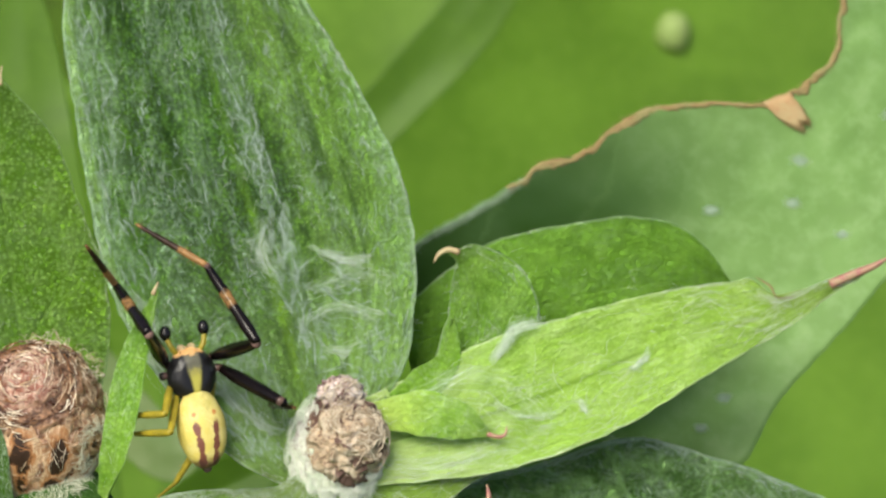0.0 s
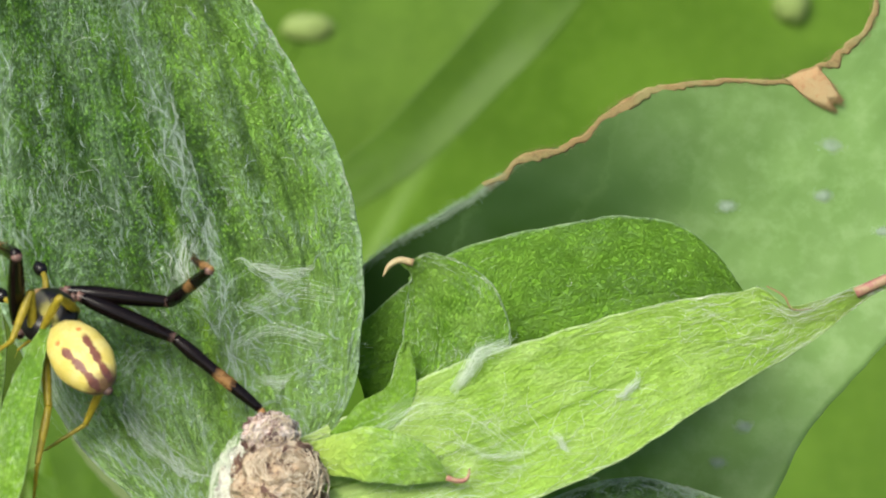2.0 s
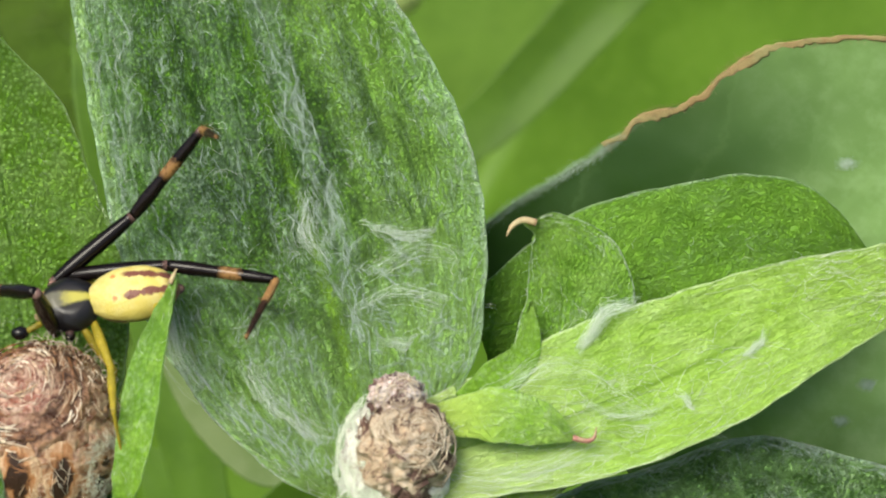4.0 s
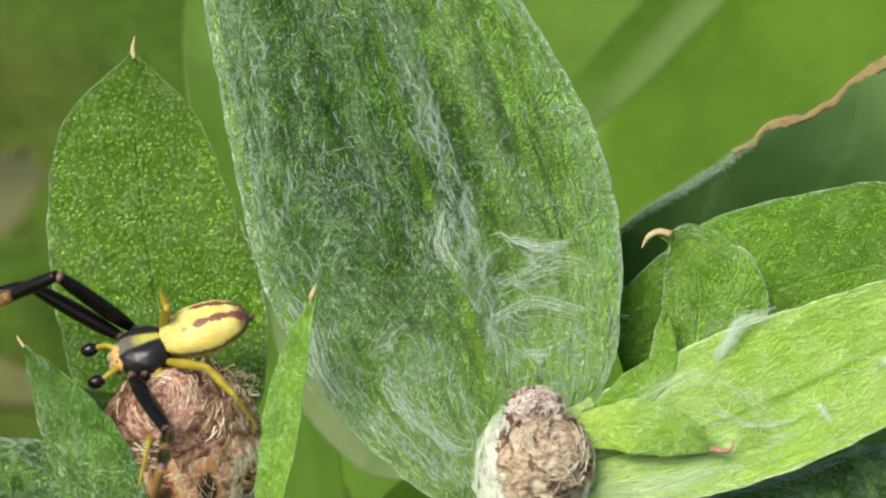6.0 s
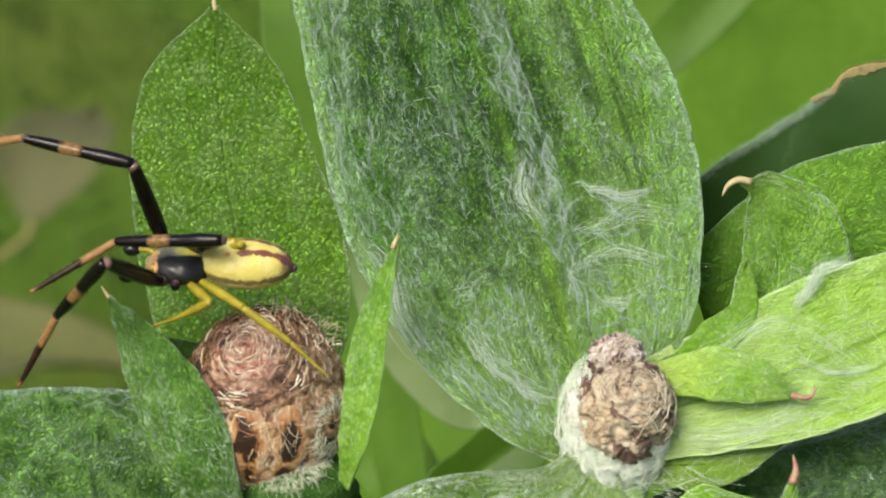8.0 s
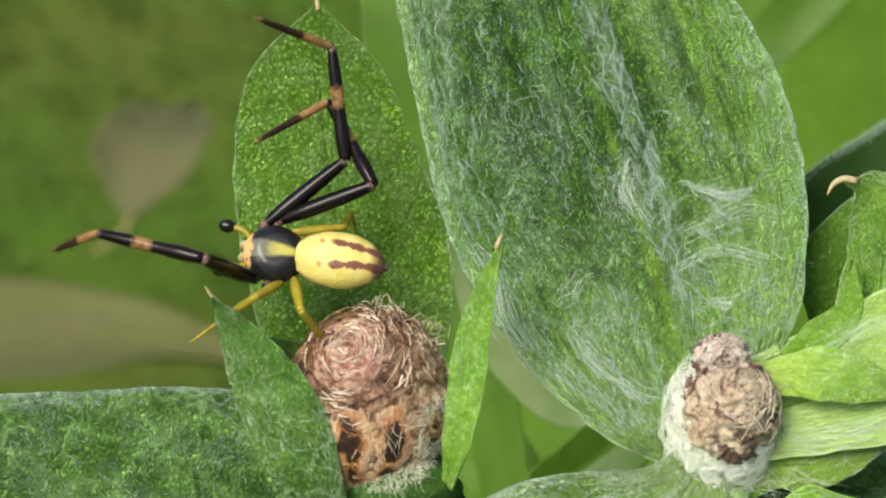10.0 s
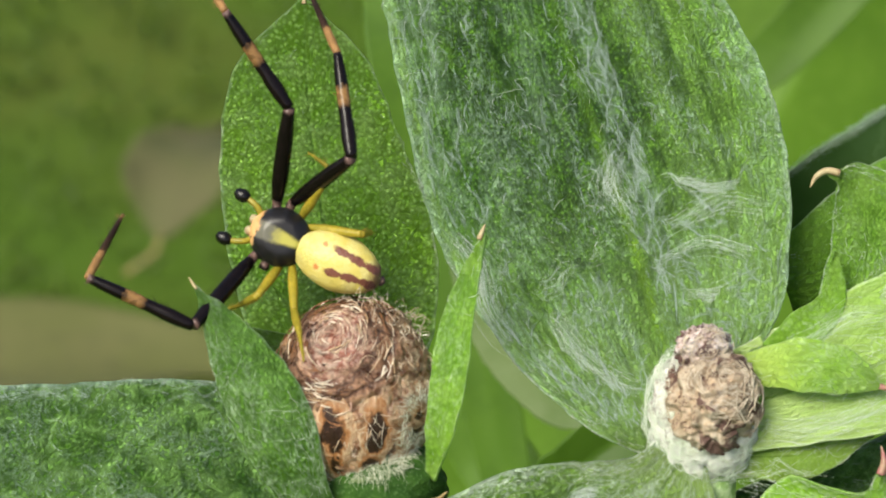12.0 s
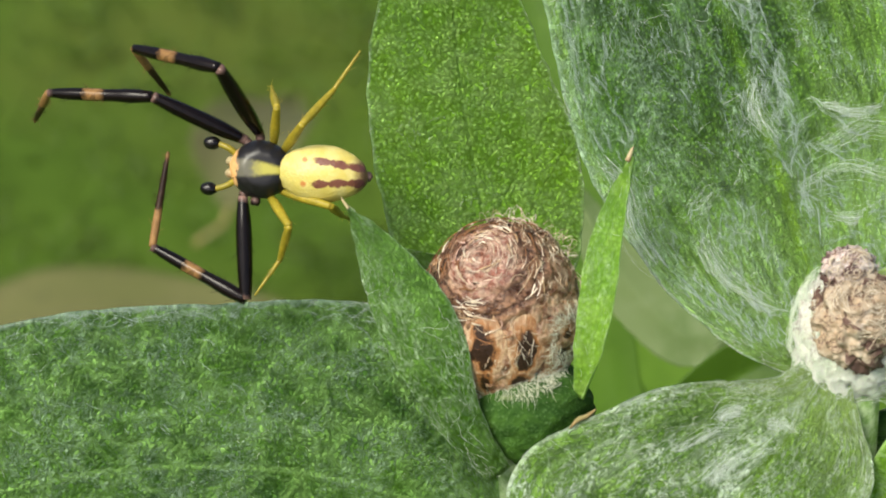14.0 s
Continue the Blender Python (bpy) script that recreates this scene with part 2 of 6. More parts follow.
MILD = leaf_skin("mild_green_leaf", (0.115, 0.27, 0.017), (0.165, 0.365, 0.026), (0.22, 0.44, 0.05), 0.12, grain=9.0, contrast=0.15, size=(4, 9), vein=0.2, veins=6, relief=0.04, edge=0.35, streak=1.5)
SPRIG = leaf_skin("little_lime_leaf", (0.21, 0.42, 0.035), (0.29, 0.52, 0.055), (0.4, 0.62, 0.13), 0.5, wool_colour=(0.66, 0.8, 0.55), grain=7.0, contrast=0.2, size=(1.2, 3.2), streak=2.0, vein=0.2, relief=0.02, edge=0.3, through=0.35, stalk=(0.55, 0.72, 0.13), reach=0.5)
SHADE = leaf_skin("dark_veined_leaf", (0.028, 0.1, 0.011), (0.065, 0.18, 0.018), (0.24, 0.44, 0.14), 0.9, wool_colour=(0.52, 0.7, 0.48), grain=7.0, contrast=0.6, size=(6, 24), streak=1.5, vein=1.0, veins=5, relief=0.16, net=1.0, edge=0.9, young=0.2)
PALE_LEFT = leaf_skin("veined_leaf_green", (0.035, 0.12, 0.01), (0.095, 0.25, 0.015), (0.22, 0.42, 0.1), 0.7, wool_colour=(0.44, 0.62, 0.44), grain=7.0, contrast=0.45, size=(7, 19), streak=1.2, vein=0.9, veins=5, relief=0.14, net=1.0, edge=0.8)
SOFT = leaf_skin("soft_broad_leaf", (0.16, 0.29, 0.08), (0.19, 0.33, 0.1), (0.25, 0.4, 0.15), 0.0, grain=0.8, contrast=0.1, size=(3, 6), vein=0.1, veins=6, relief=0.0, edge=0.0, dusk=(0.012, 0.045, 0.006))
FAR_LEAF = leaf_skin("far_leaf_green", (0.09, 0.19, 0.012), (0.115, 0.23, 0.017), (0.14, 0.26, 0.025), 0.0, grain=0.1, contrast=0.2, vein=0.1, relief=0.0, edge=0.0, through=0.4)
FAR_DARK = leaf_skin("far_leaf_dark", (0.07, 0.15, 0.012), (0.085, 0.178, 0.015), (0.1, 0.2, 0.018), 0.0, grain=0.1, contrast=0.2, vein=0.1, relief=0.0, edge=0.0, through=0.35)
FAR_PALE = leaf_skin("far_felted_leaf", (0.12, 0.19, 0.06), (0.16, 0.22, 0.085), (0.19, 0.25, 0.11), 0.0, grain=0.1, contrast=0.2, vein=0.1, relief=0.0, edge=0.0, through=0.3)
WOOL = fibre_skin("white_wool", (0.7, 0.8, 0.62), (0.9, 0.94, 0.82), 0.25)
WISP = fibre_skin("thin_grey_wool", (0.42, 0.56, 0.44), (0.68, 0.8, 0.7), 0.4)
COTTON = fibre_skin("white_cotton_down", (0.74, 0.86, 0.74), (0.92, 0.96, 0.9), 0.3)
STRAW = fibre_skin("straw_fibre", (0.5, 0.33, 0.17), (0.95, 0.88, 0.72), 0.25, 0.35)
ROSE = fibre_skin("rosy_fibre", (0.4, 0.2, 0.13), (0.7, 0.5, 0.4))
CREAM = fibre_skin("cream_wool", (0.5, 0.52, 0.36), (0.8, 0.8, 0.66), 0.2)
RUST = fibre_skin("rusty_fibre", (0.04, 0.012, 0.006), (0.32, 0.14, 0.05), 0.1, 0.5)
SMUT = fibre_skin("dark_green_smut", (0.02, 0.04, 0.015), (0.05, 0.09, 0.04), 0.1, 0.7)
LIME = leaf_skin("lime_green_blade", (0.13, 0.31, 0.012), (0.2, 0.41, 0.02), (0.32, 0.55, 0.08), 0.5, wool_colour=(0.6, 0.76, 0.45), grain=8.0, contrast=0.35, size=(1.2, 6), streak=2.0, vein=0.1, relief=0.012, edge=0.2, through=0.35)
RED_TIP = plain_skin("reddish_tip", (0.3, 0.1, 0.1), (0.34, 0.24, 0.14), 4, 0.5)
TAN_TIP = plain_skin("dry_tan_tip", (0.4, 0.34, 0.18), (0.33, 0.22, 0.11), 4, 0.55)
DRY = plain_skin("dry_brown_margin", (0.25, 0.17, 0.07), (0.24, 0.22, 0.09), 0.9, 0.8, 0.03, c=(0.1, 0.055, 0.025))
DRY_PATCH = plain_skin("dry_orange_patch", (0.36, 0.21, 0.1), (0.34, 0.26, 0.13), 1.4, 0.8, 0.03, c=(0.3, 0.14, 0.06))
STEM = plain_skin("woolly_stem", (0.14, 0.26, 0.05), (0.3, 0.4, 0.2), 3, 0.6, 0.05)
DOWN_GREEN = plain_skin("greenish_down", (0.12, 0.18, 0.06), (0.26, 0.32, 0.16), 2.5, 0.85, 0.05, 0.1, 0.2, c=(0.12, 0.2, 0.07))
GREEN_CUP = plain_skin("downy_green_base", (0.018, 0.055, 0.006), (0.04, 0.1, 0.012), 2.2, 0.75, 0.08, 0.15, 0.0, c=(0.1, 0.18, 0.06))


# ---- mesh code ----
def spline(pts, s):
    """Catmull-Rom through pts at the parameters s in 0..1."""
    p = np.asarray(pts, float)
    p = p[:, None] if p.ndim == 1 else p
    k = len(p) - 1
    e = np.vstack([2 * p[0] - p[1], p, 2 * p[-1] - p[-2]])
    x = np.clip(np.asarray(s, float) * k, 0, k - 1e-9)
    i = x.astype(int)
    f = (x - i)[:, None]
    a, b, c, d = e[i], e[i + 1], e[i + 2], e[i + 3]
    return 0.5 * (2 * b + (c - a) * f + (2 * a - 5 * b + 4 * c - d) * f ** 2 + (3 * b - a - 3 * c + d) * f ** 3)


def unit(a):
    return a / np.maximum(np.linalg.norm(a, axis=-1, keepdims=True), 1e-12)


def bumps(x, y, seed, cell=1.0):
    """Smooth value noise in -1..1."""
    g = np.random.RandomState(seed).uniform(-1, 1, (64, 64))
    x, y = x / cell + 100, y / cell + 100
    i, j = np.floor(x).astype(int), np.floor(y).astype(int)
    fx, fy = x - i, y - j
    fx, fy = fx * fx * (3 - 2 * fx), fy * fy * (3 - 2 * fy)
    at = lambda a, b: g[a % 64, b % 64]
    return (at(i, j) * (1 - fx) + at(i + 1, j) * fx) * (1 - fy) + (at(i, j + 1) * (1 - fx) + at(i + 1, j + 1) * fx) * fy


def hang(ob, parent):
    ob.parent = parent
    return ob


def raw(name, verts, faces, material, parent, label="", uvs=None, smooth=True):
    """A mesh from vertices in millimetres, under parent."""
    me = bpy.data.meshes.new(name)
    me.from_pydata((np.asarray(verts, float) * MM).tolist(), [], faces if isinstance(faces, list) else faces.tolist())
    me.materials.append(material)
    if smooth:
        me.polygons.foreach_set("use_smooth", [True] * len(me.polygons))
    if uvs is not None:
        layer = me.uv_layers.new(name="UVMap")
        idx = np.empty(len(me.loops), int)
        me.loops.foreach_get("vertex_index", idx)
        layer.data.foreach_set("uv", np.asarray(uvs, float)[idx].ravel())
    me.update()
    ob = new(name, me)
    if parent:
        hang(ob, parent)
    return tagged(ob, label)


def thing(name, label, category, group="", m=None):
    ob = new(name)
    ob.empty_display_size = 0.002
    ob.matrix_basis = m or PLANT
    return tagged(ob, label, category, group)


def grid_faces(a, b, flip=False):
    i = (np.arange(a - 1)[:, None] * b + np.arange(b - 1)[None]).ravel()
    f = np.stack([i, i + 1, i + b + 1, i + b], 1)
    return f[:, ::-1] if flip else f


def blade(spine, knots, face=(0, 0, 1), cup=0.0, fold=0.0, wave=0.0, curl=0.0, seed=1, ns=70, nx=29, rough=0.03, twist=0.0):
    """The upper skin of a leaf. knots: (s, half width on the left, on the right); cup, fold: lift of the margins, in half widths."""
    s = np.linspace(0, 1, ns)
    mid = spline(spine, s)
    tan = unit(np.gradient(mid, axis=0))
    k = np.asarray(knots, float)
    fine = np.linspace(0, 1, 200)
    prof = spline(k, fine)
    wl, wr = (np.maximum(np.interp(s, prof[:, 0], prof[:, c]), 0.004) for c in (1, 2))
    side = unit(np.cross(tan, np.asarray(face, float)))
    nrm = unit(np.cross(side, tan))
    if twist:
        a = np.radians(twist) * s[:, None]
        side, nrm = side * np.cos(a) + nrm * np.sin(a), nrm * np.cos(a) - side * np.sin(a)
    x = np.sin(np.linspace(-1, 1, nx) * np.pi / 2) * 0.5 + np.linspace(-1, 1, nx) * 0.5
    half = np.where(x[None] < 0, wl[:, None], wr[:, None])
    flat = x[None] * half
    size = (wl + wr)[:, None] * 0.5
    length = np.linalg.norm(np.diff(mid, axis=0), axis=1).sum()
    yy = s[:, None] * length + 0 * flat
    lift = size * (cup * x[None] ** 2 + fold * np.abs(x[None]) + curl * np.maximum(np.abs(x[None]) - 0.75, 0) ** 2 * 8)
    lift = lift + wave * np.abs(x[None]) * bumps(yy, flat * 0.5, seed, length / 5) + rough * bumps(flat, yy, seed + 7, 0.45) * np.minimum(1, size)
    edge = 0.03 * bumps(yy, flat * 0, seed + 3, 0.35) * np.abs(x[None]) ** 6
    pos = mid[:, None] + side[:, None] * (flat + edge * np.sign(flat))[..., None] + nrm[:, None] * lift[..., None]
    uv = np.stack(np.broadcast_arrays(x[None] * 0.5 + 0.5, s[:, None]), -1)
    return pos, uv


def normals_of(pos):
    return unit(np.cross(np.gradient(pos, axis=1), np.gradient(pos, axis=0)))


def leaf(name, parent, material, skin, label="", thick=0.12):
    pos, uv = skin
    ns, nx = pos.shape[:2]
    n = ns * nx
    nrm = normals_of(pos)
    taper = np.minimum(1, (1 - np.abs(uv[..., :1] * 2 - 1)) * 4 + 0.25)
    back = pos - nrm * thick * taper
    loop = np.concatenate([np.arange(nx), np.arange(1, ns) * nx + nx - 1, (ns - 1) * nx + np.arange(nx - 2, -1, -1), np.arange(ns - 2, 0, -1) * nx])
    nxt = np.roll(loop, -1)
    rim = np.stack([loop, loop + n, nxt + n, nxt], 1)
    faces = np.concatenate([grid_faces(ns, nx), grid_faces(ns, nx, True) + n, rim])
    return raw(name, np.concatenate([pos.reshape(-1, 3), back.reshape(-1, 3)]), faces, material, parent, label, np.concatenate([uv.reshape(-1, 2)] * 2))


def tubes(lines, radius, taper=0.5, sides=3, seed=0):
    """Thin tubes along lines[n, k, 3]: vertices and faces."""
    n, k = lines.shape[:2]
    tan = unit(np.gradient(lines, axis=1))
    ref = unit(np.random.RandomState(seed).normal(size=(n, 1, 3)) + 0 * tan)
    a = unit(np.cross(tan, ref))
    b = np.cross(tan, a)
    r = np.asarray(radius, float).reshape(-1, 1, 1, 1) * np.linspace(1, taper, k)[None, :, None, None]
    t = np.arange(sides) * 2 * np.pi / sides
    ring = lines[:, :, None] + r * (a[:, :, None] * np.cos(t)[:, None] + b[:, :, None] * np.sin(t)[:, None])
    base = (np.arange(n)[:, None, None] * k + np.arange(k - 1)[None, :, None]) * sides
    j = np.arange(sides)[None, None]
    f = np.stack(np.broadcast_arrays(base + j, base + (j + 1) % sides, base + sides + (j + 1) % sides, base + sides + j), -1)
    return ring.reshape(-1, 3), f.reshape(-1, 4)


def strands(name, lines, radius, material, parent, label="", taper=0.5, sides=3):
    v, f = tubes(lines, radius, taper, sides)
    return tagged(raw(name, v, f, material, parent, label), kind="stuff")


def wool_on(parent, skin, count, seed, length=0.9, radius=0.0038, height=0.05, along=0.6, material=None, margin=0.0):
    """Wandering hairs on a leaf skin."""
    pos, uv = skin
    ns, nx = pos.shape[:2]
    rs = np.random.RandomState(seed)
    k = 9
    wide = np.linalg.norm(pos[ns // 3, 0] - pos[ns // 3, -1])
    tall = np.linalg.norm(np.diff(pos[:, nx // 2], axis=0), axis=1).sum()
    x, s = rs.uniform(0.01, 0.99, count), rs.uniform(0.01, 0.97, count)
    if margin:
        m = rs.uniform(size=count) < margin
        x[m] = np.where(rs.uniform(size=m.sum()) < 0.5, 0.005, 0.995)
    clump = bumps(x * wide, s * tall, seed, 0.8) + 0.6 * bumps(x * wide, s * tall, seed + 1, 2.2)
    keep = clump > rs.uniform(-0.5, 1.0, count)
    x, s = x[keep], s[keep]
    n = len(x)
    th = np.where(rs.uniform(size=n) < along, np.pi / 2 + rs.normal(0, 0.35, n), rs.uniform(0, 2 * np.pi, n))
    bend = rs.normal(0, 0.16, n)
    size = length * rs.uniform(0.4, 1.4, n) / k
    nrm = normals_of(pos)
    pts = np.empty((n, k, 3))
    top = height * rs.uniform(0.3, 1.2, n)
    for i in range(k):
        gx, gs = np.clip(x, 0, 0.9999) * (nx - 1), np.clip(s, 0, 0.9999) * (ns - 1)
        # the skin is sampled evenly in its own grid
        a, b = gs.astype(int), gx.astype(int)
        fa, fb = (gs - a)[:, None], (gx - b)[:, None]
        mixed = lambda g: (g[a, b] * (1 - fb) + g[a, b + 1] * fb) * (1 - fa) + (g[a + 1, b] * (1 - fb) + g[a + 1, b + 1] * fb) * fa
        pts[:, i] = mixed(pos) + mixed(nrm) * (0.008 + top * math.sin(math.pi * i / (k - 1)))[:, None] + rs.normal(0, 0.012, (n, 3))
        x, s = x + np.cos(th) * size / wide, s + np.sin(th) * size / tall
        th = th + bend + rs.normal(0, 0.22, n)
    return strands("wool", pts, radius * rs.uniform(0.5, 1.3, n), material or WOOL, parent, "fine white cobwebby hairs")


def ovoid(centre, radii, seed=1, rough=0.05, n=40, m=28, cell=0.5, squash=0.0, crumple=0.0, folds=0.0, whorl=(0, 0.3, 1)):
    """A closed lumpy egg, its long axis along v; unit directions with it."""
    th, ph = np.linspace(0, 2 * np.pi, n, endpoint=False), np.linspace(0.02, np.pi - 0.02, m)
    d = np.stack([np.sin(ph)[:, None] * np.cos(th), np.cos(ph)[:, None] + 0 * th, np.sin(ph)[:, None] * np.sin(th)], -1)
    swell = 1 + rough * bumps(d[..., 0] * 3 + d[..., 2] * 2, d[..., 1] * 3, seed, cell) + squash * d[..., 1]
    swell = swell - crumple * np.abs(bumps(d[..., 0] * 4 + d[..., 2] * 3, d[..., 1] * 5 + d[..., 2] * 2, seed + 4, 0.6)) - 0.3 * crumple * np.abs(bumps(d[..., 0] * 9 - d[..., 2] * 6, d[..., 1] * 9, seed + 5, 0.7))
    if folds:
        ang = np.arccos(np.clip(d @ unit(np.asarray(whorl, float)), -1, 1))
        warp = 1.3 * bumps(d[..., 0] * 3, d[..., 1] * 3 + d[..., 2], seed + 9, 0.7) + 0.6 * bumps(d[..., 0] * 6, d[..., 1] * 6 + d[..., 2], seed + 10, 0.6)
        swell = swell - folds * np.abs(np.sin(ang * 7 + 1.8 * warp)) ** 0.5 * np.clip(0.6 + bumps(d[..., 0] * 4, d[..., 1] * 4, seed + 11, 0.8), 0.1, 1)
    v = np.asarray(centre) + d * np.asarray(radii) * swell[..., None]
    f = []
    for i in range(m - 1):
        for j in range(n):
            f.append((i * n + j, i * n + (j + 1) % n, (i + 1) * n + (j + 1) % n, (i + 1) * n + j))
    f.append(tuple(range(n))[::-1])
    f.append(tuple((m - 1) * n + j for j in range(n)))
    return v.reshape(-1, 3), f


def rod(points, radii, n=24, sides=10):
    """A bent tapering rod with closed ends."""
    s = np.linspace(0, 1, n)
    c, r = spline(points, s), spline(radii, s)[:, 0]
    tan = unit(np.gradient(c, axis=0))
    a = unit(np.cross(tan, (0.31, 0.17, 0.93)))
    b = np.cross(tan, a)
    t = np.arange(sides) * 2 * np.pi / sides
    v = c[:, None] + r[:, None, None] * (a[:, None] * np.cos(t)[None, :, None] + b[:, None] * np.sin(t)[None, :, None])
    f = [(i * sides + j, i * sides + (j + 1) % sides, (i + 1) * sides + (j + 1) % sides, (i + 1) * sides + j) for i in range(n - 1) for j in range(sides)]
    f += [tuple(range(sides))[::-1], tuple((n - 1) * sides + j for j in range(sides))]
    return v.reshape(-1, 3), f


DOWN = np.array((0, -math.cos(PITCH), -math.sin(PITCH)))


def to_ground(p):
    """Millimetres from a plant point straight down to the soil."""
    return (PLANT @ (Vector(p) * MM)).z / MM


def tuft(parent, a, b, count, spread, seed, radius=0.006, sag=0.1):
    """A lock of white threads drawn out from one point to another, frayed at its ends."""
    rs = np.random.RandomState(seed)
    a, b = np.asarray(a, float), np.asarray(b, float)
    a, b = a - 0.15 * (b - a), b + 0.15 * (b - a)
    n, k = int(count * 2.2 * min(1, np.linalg.norm(b - a) / 1.9)), 12
    lo, hi = rs.beta(1.0, 1.8, n) * 0.75, 1 - rs.beta(1.0, 1.8, n) * 0.75
    hi = np.maximum(hi, lo + 0.12)
    q = lo[:, None] + (hi - lo)[:, None] * np.linspace(0, 1, k)
    along = unit(b - a)
    across = unit(np.cross(along, (0, 0, 1.0)))
    shift = rs.normal(0, spread, n)[:, None] * (0.35 + 0.65 * np.sin(np.pi * np.clip(q, 0, 1))) + rs.normal(0, spread * 1.3, n)[:, None] * (q - 0.5)
    bow = 0.08 * np.linalg.norm(b - a) * np.sin(q * 5.2 + seed) + 0.03 * np.sin(q * 13 + seed * 2)
    lines = a + (b - a) * q[..., None] + across * (shift + bow)[..., None] + np.cumsum(rs.normal(0, 0.012, (n, k, 3)) * (1, 1, 0.1), 1)
    lines[..., 2] += rs.uniform(0.0, 0.04, n)[:, None]
    return strands("wool_tuft", lines, radius * 0.4 * rs.uniform(0.4, 1.2, n), COTTON, parent, "lock of white woolly threads")


def wisps(parent, skin, fields, seed, threads=11, spread=0.032, radius=0.0018, curl=0.1, length=(0.14, 0.5), height=0.02):
    """Little locks of hair on a leaf skin; fields: (count, from x, to x, from s, to s, heading in degrees from the leaf's axis)."""
    pos, uv = skin
    ns, nx = pos.shape[:2]
    rs = np.random.RandomState(seed)
    k = 9
    wide = np.linalg.norm(pos[ns // 2, 0] - pos[ns // 2, -1])
    tall = np.linalg.norm(np.diff(pos[:, nx // 2], axis=0), axis=1).sum()
    x, sv, th = [], [], []
    for count, x0, x1, s0, s1, heading in fields:
        x.append(rs.uniform(x0, x1, count))
        sv.append(rs.uniform(s0, s1, count))
        th.append(np.pi / 2 - np.radians(heading) + rs.normal(0, 0.28, count))
    x, sv, th = (np.concatenate(q) for q in (x, sv, th))
    keep = bumps(x * wide, sv * tall * 0.5, seed, 0.7) > rs.uniform(-0.75, 0.6, len(x))
    x, sv, th = x[keep], sv[keep], th[keep]
    n = len(x)
    size = rs.uniform(*length, n) / k
    turn = rs.normal(0, curl, n)
    nrm = normals_of(pos)
    fan, start = rs.normal(0, spread, (n, threads)), rs.uniform(-0.5, 0.5, (n, threads))
    top = height * rs.uniform(0.2, 1.3, (n, threads))
    pts = np.empty((n, threads, k, 3))
    for i in range(k):
        f = i / (k - 1)
        off = fan * (0.35 + 1.1 * abs(f - 0.35))
        gx = np.clip(x[:, None] + (-np.sin(th)[:, None] * off + np.cos(th)[:, None] * start * size[:, None] * 4) / wide, 0.004, 0.9955)
        gs = np.clip(sv[:, None] + (np.cos(th)[:, None] * off + np.sin(th)[:, None] * start * size[:, None] * 4) / tall, 0.002, 0.995)
        gx = np.interp(gx, uv[0, :, 0], np.arange(nx))
        gs = gs * (ns - 1)
        a, b = np.minimum(gs.astype(int), ns - 2), np.minimum(gx.astype(int), nx - 2)
        fa, fb = (gs - a)[..., None], (gx - b)[..., None]
        mixed = lambda g: (g[a, b] * (1 - fb) + g[a, b + 1] * fb) * (1 - fa) + (g[a + 1, b] * (1 - fb) + g[a + 1, b + 1] * fb) * fa
        pts[:, :, i] = mixed(pos) + mixed(nrm) * (0.008 + top * math.sin(math.pi * f))[..., None] + rs.normal(0, 0.006, (n, threads, 3))
        x, sv = x + np.cos(th) * size / wide, sv + np.sin(th) * size / tall
        th = th + turn + rs.normal(0, 0.12, n)
    lines = pts.reshape(n * threads, k, 3)
    return strands("wool_wisp", lines, radius * rs.uniform(0.45, 1.2, n * threads), WISP, parent, "curled wisps of white wool")


# ---- ground and far meadow ----
def soil_skin():
    m, nt = blank("mossy_soil")
    pos = node(nt, "ShaderNodeTexCoord").outputs["Object"]
    a, b = noise_of(nt, pos, 16.0, 2.0), noise_of(nt, pos, 40.0, 2.0)
    col = blend(nt, band(nt, a, 0.4, 0.62), (0.046, 0.09, 0.005), (0.06, 0.085, 0.009))
    col = blend(nt, band(nt, b, 0.42, 0.7, 0, 0.4), col, (0.05, 0.1, 0.005))
    finish(nt, col, 0.9, b, 0.5, 0.2)
    return m


def ground():
    n = 60
    r = np.concatenate([[0], np.geomspace(0.05, 400, n)])
    t = np.linspace(0, 2 * np.pi, 48, endpoint=False)
    x, y = r[:, None] * np.cos(t), r[:, None] * np.sin(t)
    z = 0.006 * bumps(x, y, 5, 0.07) * (r[:, None] < 5) - 0.006
    v = np.stack([x, y, z], -1).reshape(-1, 3)
    f = [(i * 48 + j, i * 48 + (j + 1) % 48, (i + 1) * 48 + (j + 1) % 48, (i + 1) * 48 + j) for i in range(n) for j in range(48)]
    tagged(raw("ground", v / MM, f, soil_skin(), None, "mossy brown and green meadow soil"), kind="structure", category="ground")


